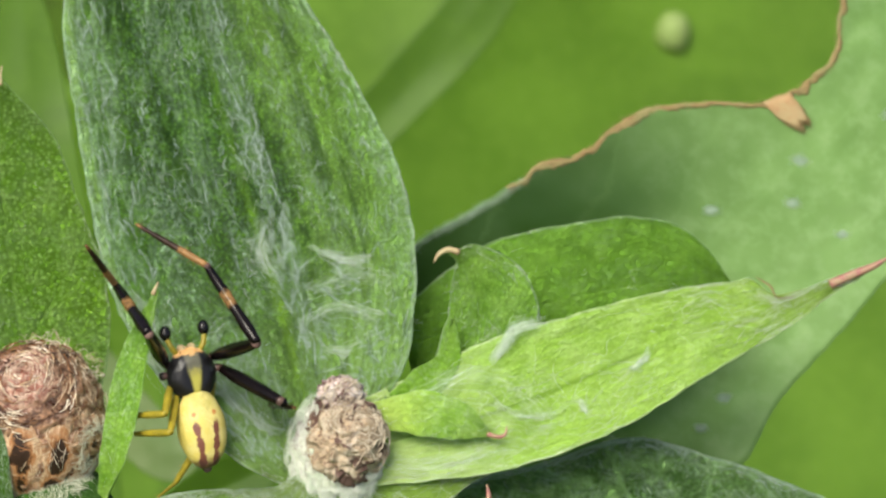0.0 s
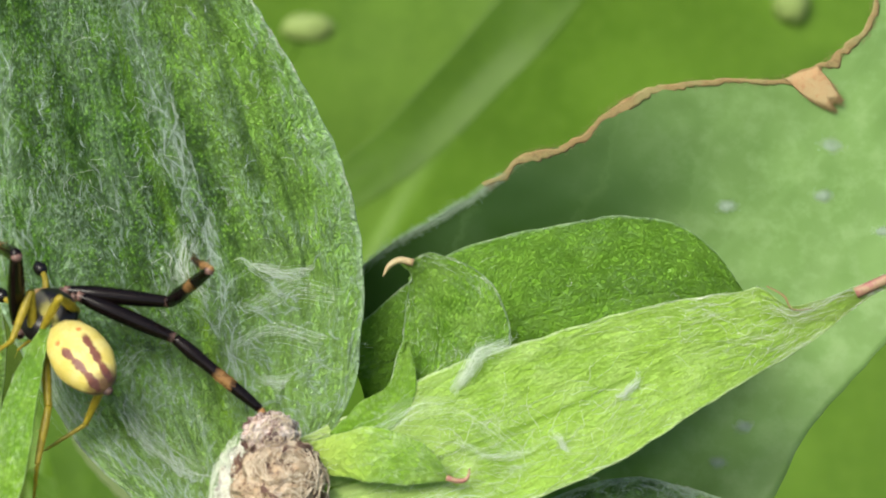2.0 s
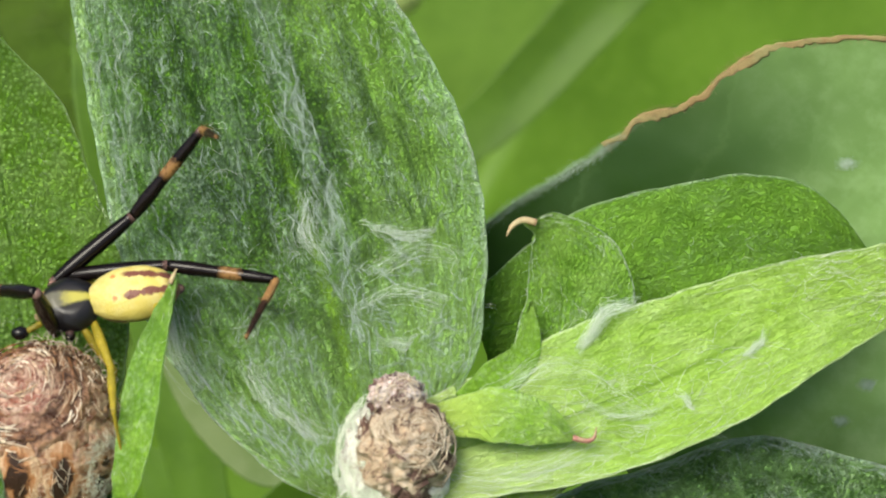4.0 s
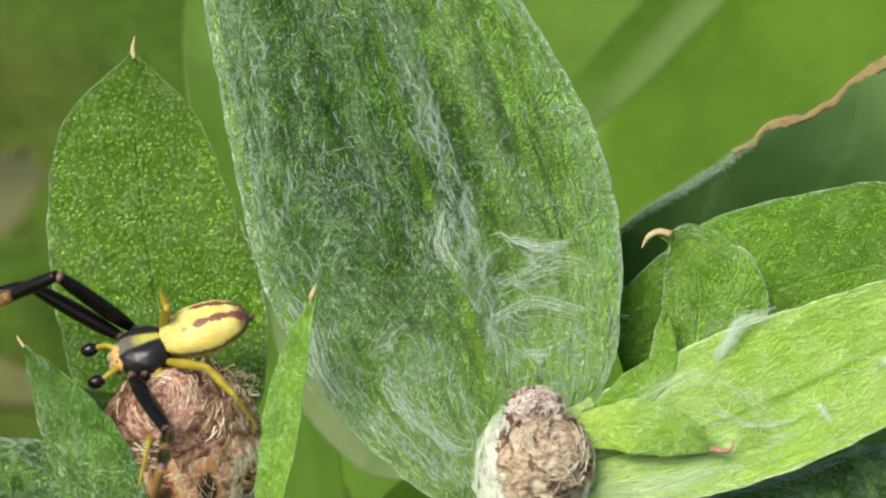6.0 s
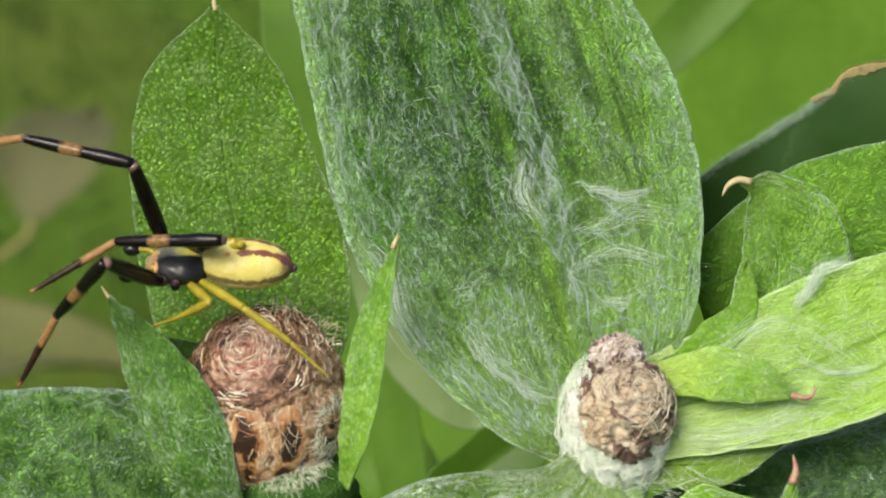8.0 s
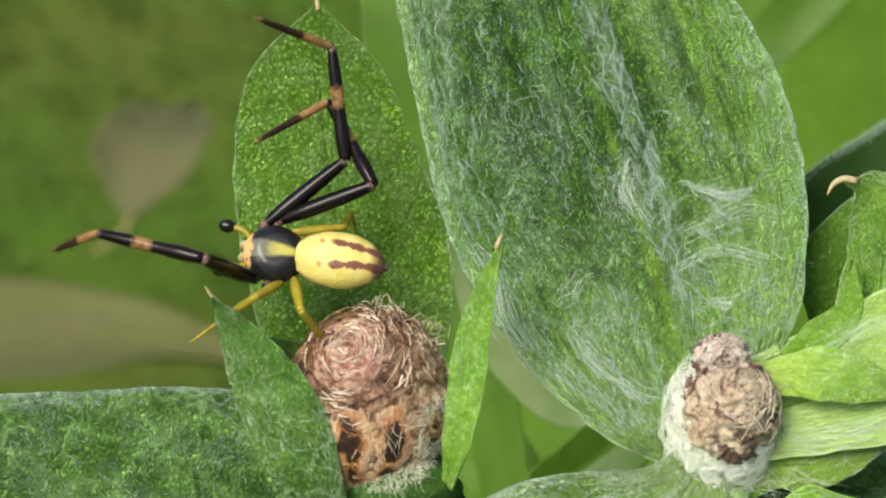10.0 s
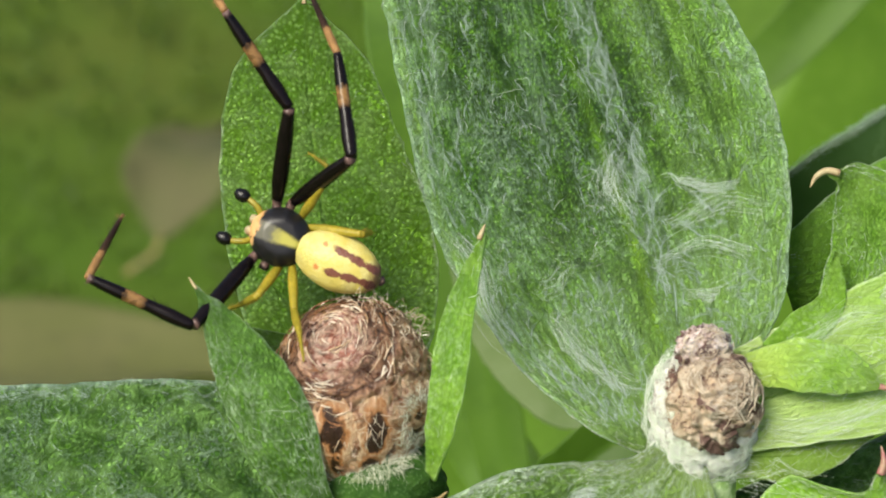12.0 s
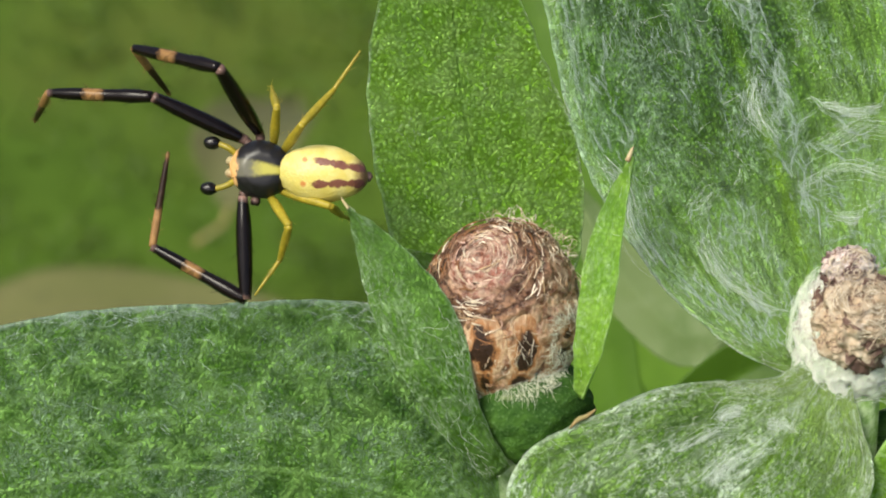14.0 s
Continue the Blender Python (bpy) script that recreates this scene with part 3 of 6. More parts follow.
def meadow():
    rs = np.random.RandomState(4)
    n, k = 30000, 4
    x, y = rs.uniform(-0.3, 0.35, n), rs.uniform(0.1, 0.8, n)
    h = rs.uniform(0.0015, 0.004, n)
    a, lean = rs.uniform(0, 2 * np.pi, n), rs.uniform(0.6, 1.8, n)
    s = np.linspace(0, 1, k)
    px = x[:, None] + np.cos(a)[:, None] * lean[:, None] * h[:, None] * s ** 2
    py = y[:, None] + np.sin(a)[:, None] * lean[:, None] * h[:, None] * s ** 2
    pz = h[:, None] * (s - 0.25 * lean[:, None] * s ** 2) - 0.006
    lines = np.stack([px, py, pz], -1) / MM
    v, f = tubes(lines, rs.uniform(0.25, 0.5, n), 0.5, 3, 2)
    tagged(raw("meadow_grass", v, f, fibre_skin("meadow_green", (0.062, 0.12, 0.005), (0.08, 0.135, 0.008), 0.3), None,
               "soft green meadow herbs far below the plant"), kind="stuff", category="grass")


def dry_leaf(at, length, width, turn, a, b, label):
    """A withered leaf lying on the herbs."""
    root = thing("dry_leaf", label, "dry leaf", "withered leaves", Matrix.Translation(at) @ Matrix.Rotation(radians(turn), 4, "Z"))
    L, W = length / MM, width / MM
    skin = blade([(-L / 2, 0, 0), (-L / 4, 0, 3), (0, 0, 4), (L / 4, 0, 3), (L / 2, 0, 1)], [(0, 0.1 * W, 0.1 * W), (0.25, W / 2, W / 2), (0.6, W / 2, W / 2), (1, 0.02 * W, 0.02 * W)], cup=0.2, wave=2.0, seed=int(turn) + 50, ns=30, nx=13)
    leaf("blade", root, plain_skin("withered_" + label.split()[0], a, b, 0.1, 0.8), skin, thick=0.4)
    v, f = rod([(-L / 2 - 5, 2, -2), (-L / 2 - 2, 0, -1), (-L / 2, 0, 0)], [0.3, 0.3, 0.3], 10, 6)
    raw("leaf_stalk", v, f, DRY, root)


ground()
meadow()
dry_leaf((-0.055, 0.214, 0.018), 0.05, 0.016, 4, (0.088, 0.09, 0.026), (0.078, 0.085, 0.02), "beige withered leaf lying on the meadow herbs")
dry_leaf((-0.044, 0.255, 0.018), 0.02, 0.011, 75, (0.076, 0.074, 0.026), (0.065, 0.074, 0.018), "pinkish withered leaf lying on the meadow herbs")


def far_plant(label, leaves):
    """A plant well behind the flowering shoots: broad soft blades on one stem."""
    root = thing("broad_leaved_plant", label, "plant")
    for i, (spine, knots, material, cup) in enumerate(leaves):
        leaf("leaf", root, material, blade(spine, knots, cup=cup, wave=0.4, seed=30 + i, ns=40, nx=15, rough=0.0), thick=0.25)
    base = np.array(leaves[0][0][0], float)
    v, f = rod([base, base + DOWN * to_ground(base) * 0.5, base + DOWN * (to_ground(base) + 6)], [0.7, 0.9, 1.1])
    raw("stem", v, f, STEM, root)


far_plant("out of focus bright green broad leaves", [
    ([(4, -42, -88), (12, -22, -89), (19, -6, -91), (27, 12, -94), (37, 34, -98)], [(0, 3, 3), (0.25, 14, 28), (0.5, 17, 33), (0.75, 15, 28), (1, 0.8, 0.8)], FAR_LEAF, 0.1),
    ([(4, -42, -88), (1, -22, -96), (2, -4, -100), (7, 15, -104), (11, 34, -108)], [(0, 3, 3), (0.25, 9, 13), (0.5, 12, 17), (0.75, 12, 15), (1, 0.8, 0.8)], FAR_LEAF, 0.15)])

far_plant("out of focus dark green narrow leaves", [
    ([(-2, -30, -68), (0.5, -6, -69), (2.7, 7.35, -70), (5.5, 9.6, -70), (8.06, 11.6, -70), (11.1, 14.9, -70), (13.4, 17.6, -70), (15.3, 20.5, -70), (18, 25, -70)], [(0, 0.5, 0.5), (0.25, 0.8, 0.8), (0.5, 1.2, 1.2), (0.8, 1.4, 1.4), (1, 0.2, 0.2)], FAR_DARK, 0.1)])

far_plant("out of focus leaves of a plant behind the buds", [
    ([(-1.5, -12, -37), (-3.2, -3, -37), (-4.3, 2.4, -37), (-5.0, 5.4, -37), (-5.8, 8.8, -37), (-6.2, 12, -37), (-6.6, 16, -37)], [(0, 0.4, 0.4), (0.25, 1.2, 1.2), (0.5, 1.5, 1.5), (0.8, 1.3, 1.3), (1, 0.1, 0.1)], FAR_DARK, 0.1),
    ([(1.5, -12, -30), (0.9, -3.9, -30), (-0.9, -2.5, -30), (-2.1, -1.35, -30), (-3.1, 0.05, -30), (-4.3, 2.4, -30)], [(0, 0.4, 0.4), (0.25, 0.85, 0.85), (0.5, 1.0, 1.0), (0.8, 0.8, 0.8), (1, 0.1, 0.1)], FAR_PALE, 0.1),
    ([(-2.4, -9, -24), (-1.3, -5.5, -24), (-0.3, -4.7, -24), (0.85, -3.85, -24), (2.0, -3.2, -24), (3.2, -2.7, -24)], [(0, 0.4, 0.4), (0.3, 0.8, 0.8), (0.6, 0.95, 0.95), (0.85, 0.7, 0.7), (1, 0.1, 0.1)], FAR_DARK, 0.1),
    ([(-2.2, -9, -30), (-1.4, -5.3, -30), (-0.5, -4.2, -29), (0.4, -3.25, -28), (1.4, -2.1, -28)], [(0, 0.12, 0.12), (0.3, 0.2, 0.2), (0.7, 0.22, 0.22), (1, 0.05, 0.05)], FAR_PALE, 0.1),
    ([(-1.5, -9, -42), (-2.4, -6.6, -42), (-3.2, -5.1, -42), (-4.4, -3.6, -42), (-5.6, -2.4, -42)], [(0, 0.6, 0.6), (0.4, 1.3, 1.3), (0.7, 1.1, 1.1), (1, 0.1, 0.1)], FAR_DARK, 0.1)])


def far_flower(at, size, lean):
    """A pale bud on a thin stem, far out of focus."""
    root = thing("pale_flower_bud", "out of focus pale cream flower bud on a thin stem", "flower", "far flower buds")
    v, f = ovoid(at, size, 3, 0.1, 24, 16)
    raw("bud", v, f, plain_skin("cream_bud", (0.2, 0.27, 0.08), (0.17, 0.24, 0.06), 0.5, 0.7), root)
    p = np.array(at, float)
    v, f = rod([p, p + DOWN * 20 + np.array((lean, 0, 0)), p + DOWN * (to_ground(p) + 6) + np.array((lean * 2, 0, 0))], [0.12, 0.14, 0.16], 20, 6)
    raw("stem", v, f, FAR_LEAF, root)


far_flower((3.5, 19.0, -95), (1.35, 0.75, 0.8), -8)
far_flower((27.3, 20.8, -95), (0.95, 1.1, 0.9), -1.2)

# ---- the broad leaf with an eaten margin behind the shoots ----
TAN_DOWN = fibre_skin("tan_down", (0.34, 0.24, 0.1), (0.5, 0.4, 0.2), 0.4, 0.8)
PALE_DOWN = fibre_skin("pale_green_down", (0.5, 0.66, 0.5), (0.72, 0.84, 0.72), 0.4, 0.8)


def eaten_leaf():
    root = thing("broad_leaf_plant", "broad dusty green leaf with a dry brown eaten margin", "plant")
    skin = blade([(8, -2, -6.5), (11.5, 1.5, -6), (15, 4.8, -6), (18, 8, -6), (20.5, 11.5, -6.5), (22.5, 15, -7)],
                 [(0, 5.7, 4.5), (0.09, 5.6, 5.3), (0.2, 4.98, 5.2), (0.25, 4.87, 4.75), (0.29, 4.38, 4.55), (0.345, 4.36, 4.4), (0.4, 3.96, 4.3), (0.46, 2.94, 4.15), (0.51, 1.95, 4.0), (0.59, 1.34, 3.4), (0.64, 1.37, 3.2), (0.7, 2.14, 3.1), (0.8, 2.8, 3.0), (1, 0.3, 0.3)],
                 cup=0.1, wave=0.1, seed=11, ns=110, nx=31, rough=0.05)
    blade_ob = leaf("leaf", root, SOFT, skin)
    pos = skin[0]
    rs = np.random.RandomState(3)
    rows = np.arange(int(0.2 * len(pos)), int(0.86 * len(pos)))
    t = np.linspace(0, 1, 6 * len(rows))
    outer, inner = spline(pos[rows, 0], t), spline(pos[rows, 4], t)
    inward = unit(inner - outer)
    y = t * 60
    jag = 0.08 * bumps(y, 0 * y, 3, 1.6) + 0.03 * bumps(y, 0 * y, 4, 0.6)
    wide = 0.12 + 0.16 * np.abs(bumps(y, 0 * y, 5, 2.4)) + 0.08 * np.abs(bumps(y, 0 * y, 6, 0.8))
    cut = np.linspace(0, 1, 5)
    strip = (outer + inward * (-0.05 + jag)[:, None])[:, None] + inward[:, None] * (wide[:, None] * cut)[..., None]
    strip[..., 2] += 0.012 + 0.012 * np.sin(np.pi * cut)
    leaf("dry_margin", blade_ob, DRY, (strip, np.stack(np.broadcast_arrays(cut[None], t[:, None]), -1)), "dry brown eaten margin", 0.03)
    # a fringe added on the dry margin and on the sound one before it
    def fringe(edge, way, count, material, seed, reach):
        fr = np.random.RandomState(seed)
        q = fr.uniform(0, 1, count)
        p0 = spline(edge, q) + spline(way, q) * fr.normal(0.04, 0.06, count)[:, None]
        d = -spline(way, q) * fr.uniform(-0.5, 1, count)[:, None] + fr.normal(0, 0.5, (count, 3))
        lines = p0[:, None] + (unit(d) * (reach * fr.uniform(0.3, 1, count))[:, None])[:, None] * np.linspace(0, 1, 4)[None, :, None]
        strands("margin_fringe", lines, 0.0022 * fr.uniform(0.5, 1.3, count), material, blade_ob, "fringe of fine hairs added along the margin")

    fringe(outer, inward, 7500, TAN_DOWN, 61, 0.14)
    # Pale hairs stand in for light caught along the sound edge.
    sound = np.arange(2, int(0.23 * len(pos)))
    fringe(pos[sound, 0], unit(pos[sound, 4] - pos[sound, 0]), 4000, PALE_DOWN, 62, 0.15)
    # a dry patch that eats into the blade from the margin
    mid_row, reach = 0.53 * (len(pos) - 1), 2.0
    q = np.linspace(-1, 1, 33)
    at = (mid_row + q * reach) / (len(pos) - 1)
    outer, inner = spline(pos[:, 0], at), spline(pos[:, 4], at)
    inward = unit(inner - outer)
    deep = 1.15 * np.sqrt(1 - q ** 2) ** 0.7 * (1 + 0.1 * bumps(q * 4, 0 * q, 9, 0.8)) + 0.02
    patch = (outer - inward * 0.03)[:, None] + inward[:, None] * (deep[:, None] * cut)[..., None]
    patch[..., 2] += 0.05
    leaf("dry_patch", blade_ob, DRY_PATCH, (patch, np.stack(np.broadcast_arrays(cut[None], at[:, None]), -1)), "orange brown dry patch", 0.02)
    fringe(patch[:, -1], -inward, 1600, TAN_DOWN, 64, 0.12)
    # soft white flecks of felt
    for i, (u, v, size) in enumerate(((13.96, 4.87, 0.17), (16.4, 5.1, 0.16), (16.4, 6.3, 0.2), (19.2, 7.67, 0.24), (14.25, -0.59, 0.16), (13.8, -1.4, 0.14), (20.1, 5.6, 0.2), (17.8, 4.1, 0.14))):
        fr = np.random.RandomState(80 + i)
        near = pos.reshape(-1, 3)
        at = near[np.argmin((near[:, 0] - u) ** 2 + (near[:, 1] - v) ** 2)] + (0, 0, 0.03)
        p0 = at + fr.normal(0, size * 0.5, (420, 3)) * (1.3, 0.8, 0.05)
        way = unit(fr.normal(size=(420, 3)) * (1.6, 1, 0.1)) * size * 0.22
        strands("felt_fleck", p0[:, None] + way[:, None] * np.linspace(-1, 1, 4)[None, :, None], 0.0025, PALE_DOWN, blade_ob, "soft white fleck of felt")
    base = np.array((8, -2, -6.6))
    v, f = rod([base, base + DOWN * to_ground(base) * 0.5, base + DOWN * (to_ground(base) + 6)], [0.35, 0.6, 0.8])
    raw("stem", v, f, STEM, root)


eaten_leaf()


# ---- the flowering shoots ----
def tip(parent, pts, radii, material, label):
    v, f = rod(pts, radii, 14, 8)
    raw("leaf_tip", v, f, material, parent, label)


def bud_skin():
    """Papery straw scales, each with a dark blotch in a rusty halo."""
    m, nt = blank("papery_brown_scale")
    uv = node(nt, "ShaderNodeUVMap").outputs[0]
    sep = node(nt, "ShaderNodeSeparateXYZ", ((0, uv),))
    pos = place(nt)
    rnd = node(nt, "ShaderNodeObjectInfo").outputs["Random"]
    n1, n2, n3 = noise_of(nt, pos, 1.8, 5.0, 0.65), noise_of(nt, place(nt, (3, 0.5, 3)), 5.0, 4.0), noise_of(nt, pos, 6.0, 4.0)
    col = blend(nt, band(nt, n2, 0.35, 0.65), (0.36, 0.2, 0.1), (0.58, 0.42, 0.26))
    col = blend(nt, band(nt, n1, 0.5, 0.66, 0, 0.7), col, (0.2, 0.07, 0.02))
    col = blend(nt, band(nt, n3, 0.56, 0.7, 0, 0.6), col, (0.62, 0.5, 0.3))
    dx = calc(nt, "DIVIDE", calc(nt, "SUBTRACT", sep.outputs[0], 0.5), 0.29)
    dy = calc(nt, "DIVIDE", calc(nt, "SUBTRACT", sep.outputs[1], 0.44), 0.44)
    far = calc(nt, "SQRT", calc(nt, "ADD", calc(nt, "MULTIPLY", dx, dx), calc(nt, "MULTIPLY", dy, dy)))
    far = calc(nt, "ADD", far, calc(nt, "ADD", calc(nt, "MULTIPLY", calc(nt, "SUBTRACT", n1, 0.5), 2.6), calc(nt, "MULTIPLY", calc(nt, "SUBTRACT", n2, 0.5), 0.5)))
    far = calc(nt, "ADD", far, calc(nt, "MULTIPLY", rnd, 0.25))
    col = blend(nt, band(nt, far, 0.85, 1.35, 0.8, 0), col, (0.36, 0.14, 0.035))
    col = blend(nt, band(nt, far, 0.62, 0.98, 0.97, 0), col, (0.018, 0.007, 0.004))
    finish(nt, col, 0.42, calc(nt, "ADD", n2, n1), 0.05, 0.45, 0.15)
    return m


def dome_skin(name, centre, axis, core, ring, far):
    """Florets round an axis: a mottled core, a banded ring and tan below."""
    m, nt = blank(name)
    pos = place(nt)
    shift = node(nt, "ShaderNodeVectorMath", ((0, pos), (1, centre)))
    shift.operation = "SUBTRACT"
    dirn = node(nt, "ShaderNodeVectorMath", ((0, shift.outputs[0]),))
    dirn.operation = "NORMALIZE"
    dot = node(nt, "ShaderNodeVectorMath", ((0, dirn.outputs[0]), (1, tuple(unit(np.asarray(axis, float))))))
    dot.operation = "DOT_PRODUCT"
    n1, n2, n3 = noise_of(nt, pos, 1.6, 5.0, 0.65), noise_of(nt, pos, 5.0, 4.0, 0.65), cells(nt, pos, 7.0)
    ang = calc(nt, "ADD", calc(nt, "ARCCOSINE", dot.outputs["Value"]), calc(nt, "MULTIPLY", calc(nt, "SUBTRACT", n1, 0.5), 0.55))
    rings = calc(nt, "ABSOLUTE", calc(nt, "SINE", calc(nt, "MULTIPLY", ang, 17.0)))
    col = blend(nt, band(nt, n2, 0.4, 0.62), core[0], core[1])
    mid = blend(nt, calc(nt, "MULTIPLY", rings, band(nt, n2, 0.3, 0.65)), ring[0], ring[1])
    low = blend(nt, band(nt, n1, 0.4, 0.62), far[0], far[1])
    low = blend(nt, band(nt, n2, 0.45, 0.62, 0, 0.6), low, far[2])
    col = blend(nt, band(nt, ang, 0.3, 0.6), col, mid)
    col = blend(nt, band(nt, ang, 0.75, 1.05), col, low)
    col = blend(nt, band(nt, n3, 0.38, 0.62, 0, 0.28), col, (0.06, 0.022, 0.012))
    finish(nt, col, band(nt, n2, 0.3, 0.7, 0.2, 0.5), calc(nt, "ADD", calc(nt, "ADD", n2, n1), calc(nt, "MULTIPLY", rings, 0.4)), 0.1, 0.6, 0.1)
    return m


def felt_skin():
    """Matted white wool with yellowish and brown stains."""
    m, nt = blank("matted_white_felt")
    pos = place(nt)
    n1, n2, n3 = noise_of(nt, pos, 1.1, 4.0, 0.6), noise_of(nt, pos, 2.6, 3.0, 0.6, 1.5), noise_of(nt, pos, 6.0, 3.0, 0.6, 1.0)
    thread = lambda n, w: band(nt, calc(nt, "ABSOLUTE", calc(nt, "SUBTRACT", n, 0.5)), 0.005, w, 1.0, 0.0)
    web = calc(nt, "MAXIMUM", thread(n2, 0.08), calc(nt, "MULTIPLY", thread(n3, 0.09), 0.8))
    col = blend(nt, band(nt, n1, 0.4, 0.62), (0.76, 0.77, 0.68), (0.6, 0.65, 0.42))
    col = blend(nt, band(nt, noise_of(nt, pos, 1.1, 2.5), 0.5, 0.6, 0, 0.75), col, (0.36, 0.27, 0.26))
    col = blend(nt, calc(nt, "MULTIPLY", web, 0.7), col, (0.84, 0.85, 0.8))
    finish(nt, col, 0.8, calc(nt, "ADD", calc(nt, "MULTIPLY", web, 0.5), n1), 0.025, 0.15, 0.25)
    return m


def crumpled_skin(name, pale, mid, ash):
    """Withered papery florets: pale sheets mottled brown, some ashen; dark lines and patches paint the crevices' shade.
    """
    m, nt = blank(name)
    pos = place(nt)
    n1, n2, n3 = noise_of(nt, pos, 1.4, 4.0, 0.6, 0.8), noise_of(nt, pos, 3.5, 4.0, 0.65, 1.2), noise_of(nt, pos, 9.0, 3.0, 0.6)
    col = blend(nt, band(nt, n1, 0.4, 0.62), mid, pale)
    col = blend(nt, band(nt, noise_of(nt, pos, 0.8, 3.0), 0.55, 0.68, 0, 0.8), col, ash)
    col = blend(nt, band(nt, n3, 0.5, 0.68, 0, 0.6), col, (0.44, 0.3, 0.18))
    # Shade of the crevices, painted as dark lines and patches.
    crevice_shade = band(nt, calc(nt, "ABSOLUTE", calc(nt, "SUBTRACT", n2, 0.47)), 0.008, 0.035, 1, 0)
    col = blend(nt, calc(nt, "MULTIPLY", crevice_shade, band(nt, n1, 0.4, 0.6, 0.9, 0.2)), col, (0.09, 0.04, 0.025))
    col = blend(nt, band(nt, noise_of(nt, pos, 1.25, 4.0, 0.6, 0.8), 0.5, 0.57, 0, 0.9), col, (0.08, 0.035, 0.03))
    finish(nt, col, 0.6, calc(nt, "ADD", n2, n3), 0.035, 0.25, 0.1)
    return m


PAPER = fibre_skin("beige_paper_fibre", (0.4, 0.3, 0.2), (0.7, 0.62, 0.48), 0.2, 0.6)
FELT_WHITE = felt_skin()
WITHERED = crumpled_skin("withered_florets", (0.52, 0.44, 0.33), (0.39, 0.3, 0.2), (0.54, 0.5, 0.49))
ASH = crumpled_skin("ashen_florets", (0.66, 0.6, 0.57), (0.5, 0.4, 0.36), (0.72, 0.68, 0.68))
SCALE = bud_skin()


def swirl(parent, centre, radii, axis, count, material, seed, spread=1.15, size=0.8, radius=0.018, stand=0.08, whirl=1.0, wild=0.25, gap=-1.0):
    """Curled fibres that wind round an axis over an egg; gap: from -1 to 1, how bare it is between the locks."""
    rs = np.random.RandomState(seed)
    axis = unit(np.asarray(axis, float))
    a = unit(np.cross(axis, (1.0, 0.2, 0.1)))
    b = np.cross(axis, a)
    k = 9
    ang, az = spread * np.sqrt(rs.uniform(0.01, 1, count)), rs.uniform(0, 2 * np.pi, count)
    lock = bumps(ang * np.cos(az) * 3, ang * np.sin(az) * 3, seed, 0.9) > gap
    ang, az, count = ang[lock], az[lock], int(lock.sum())
    turn = whirl * rs.choice([1, 1, 1, -1], count)
    head = np.pi / 2 * turn + rs.normal(0, wild, count)
    bend = rs.normal(0, wild * 0.4, count)
    step = size * rs.uniform(0.4, 1.3, count) / k / np.mean(radii)
    pts = np.empty((count, k, 3))
    lift = rs.uniform(0.1, 1, count)
    for i in range(k):
        d = np.cos(ang)[:, None] * axis + np.sin(ang)[:, None] * (np.cos(az)[:, None] * a + np.sin(az)[:, None] * b)
        rise = 1.0 + stand * lift * math.sin(math.pi * (0.15 + 0.8 * i / (k - 1)))
        pts[:, i] = np.asarray(centre) + d * np.asarray(radii) * rise[:, None]
        ang = ang + np.cos(head) * step
        az = az + np.sin(head) * step / np.maximum(np.sin(np.abs(ang)), 0.15)
        head = head + bend
    return strands("fibre_mat", pts, radius * rs.uniform(0.5, 1.4, count), material, parent, "curled pale straw fibres", 0.4, 4)


def scale_ring(parent, centre, radii, count, low, high, half, proud, phase, material):
    """Papery scales round an egg, from height angle low to high (radians from the top)."""
    c, r = np.asarray(centre, float), np.asarray(radii, float)
    ns, nx = 9, 7
    for i in range(count):
        th0 = phase + 2 * math.pi * i / count + random.uniform(-0.06, 0.06)
        if math.sin(th0) < -0.55:
            continue
        s, x = np.linspace(0, 1, ns)[:, None], np.linspace(-1, 1, nx)[None]
        ph = low + (high - low) * s + 0 * x
        prof = np.sin(np.pi * (0.12 + 0.8 * s) ** 0.8) ** 0.6
        th = th0 - x * half * prof
        d = np.stack([np.sin(ph) * np.cos(th), np.cos(ph), np.sin(ph) * np.sin(th)], -1)
        up = proud * (1 - 1.9 * s ** 3 - 0.8 * x ** 2) + 0.012 * bumps(th * 6, ph * 6, i, 1)
        pos = c + d * r * (1 + up)[..., None]
        uv = np.stack(np.broadcast_arrays(x * 0.5 + 0.5, s), -1)
        back = pos - unit(pos - c) * 0.05
        n = ns * nx
        faces = np.concatenate([grid_faces(ns, nx), grid_faces(ns, nx, True) + n])
        raw("scale", np.concatenate([pos.reshape(-1, 3), back.reshape(-1, 3)]), faces, material, parent, "", np.concatenate([uv.reshape(-1, 2)] * 2))


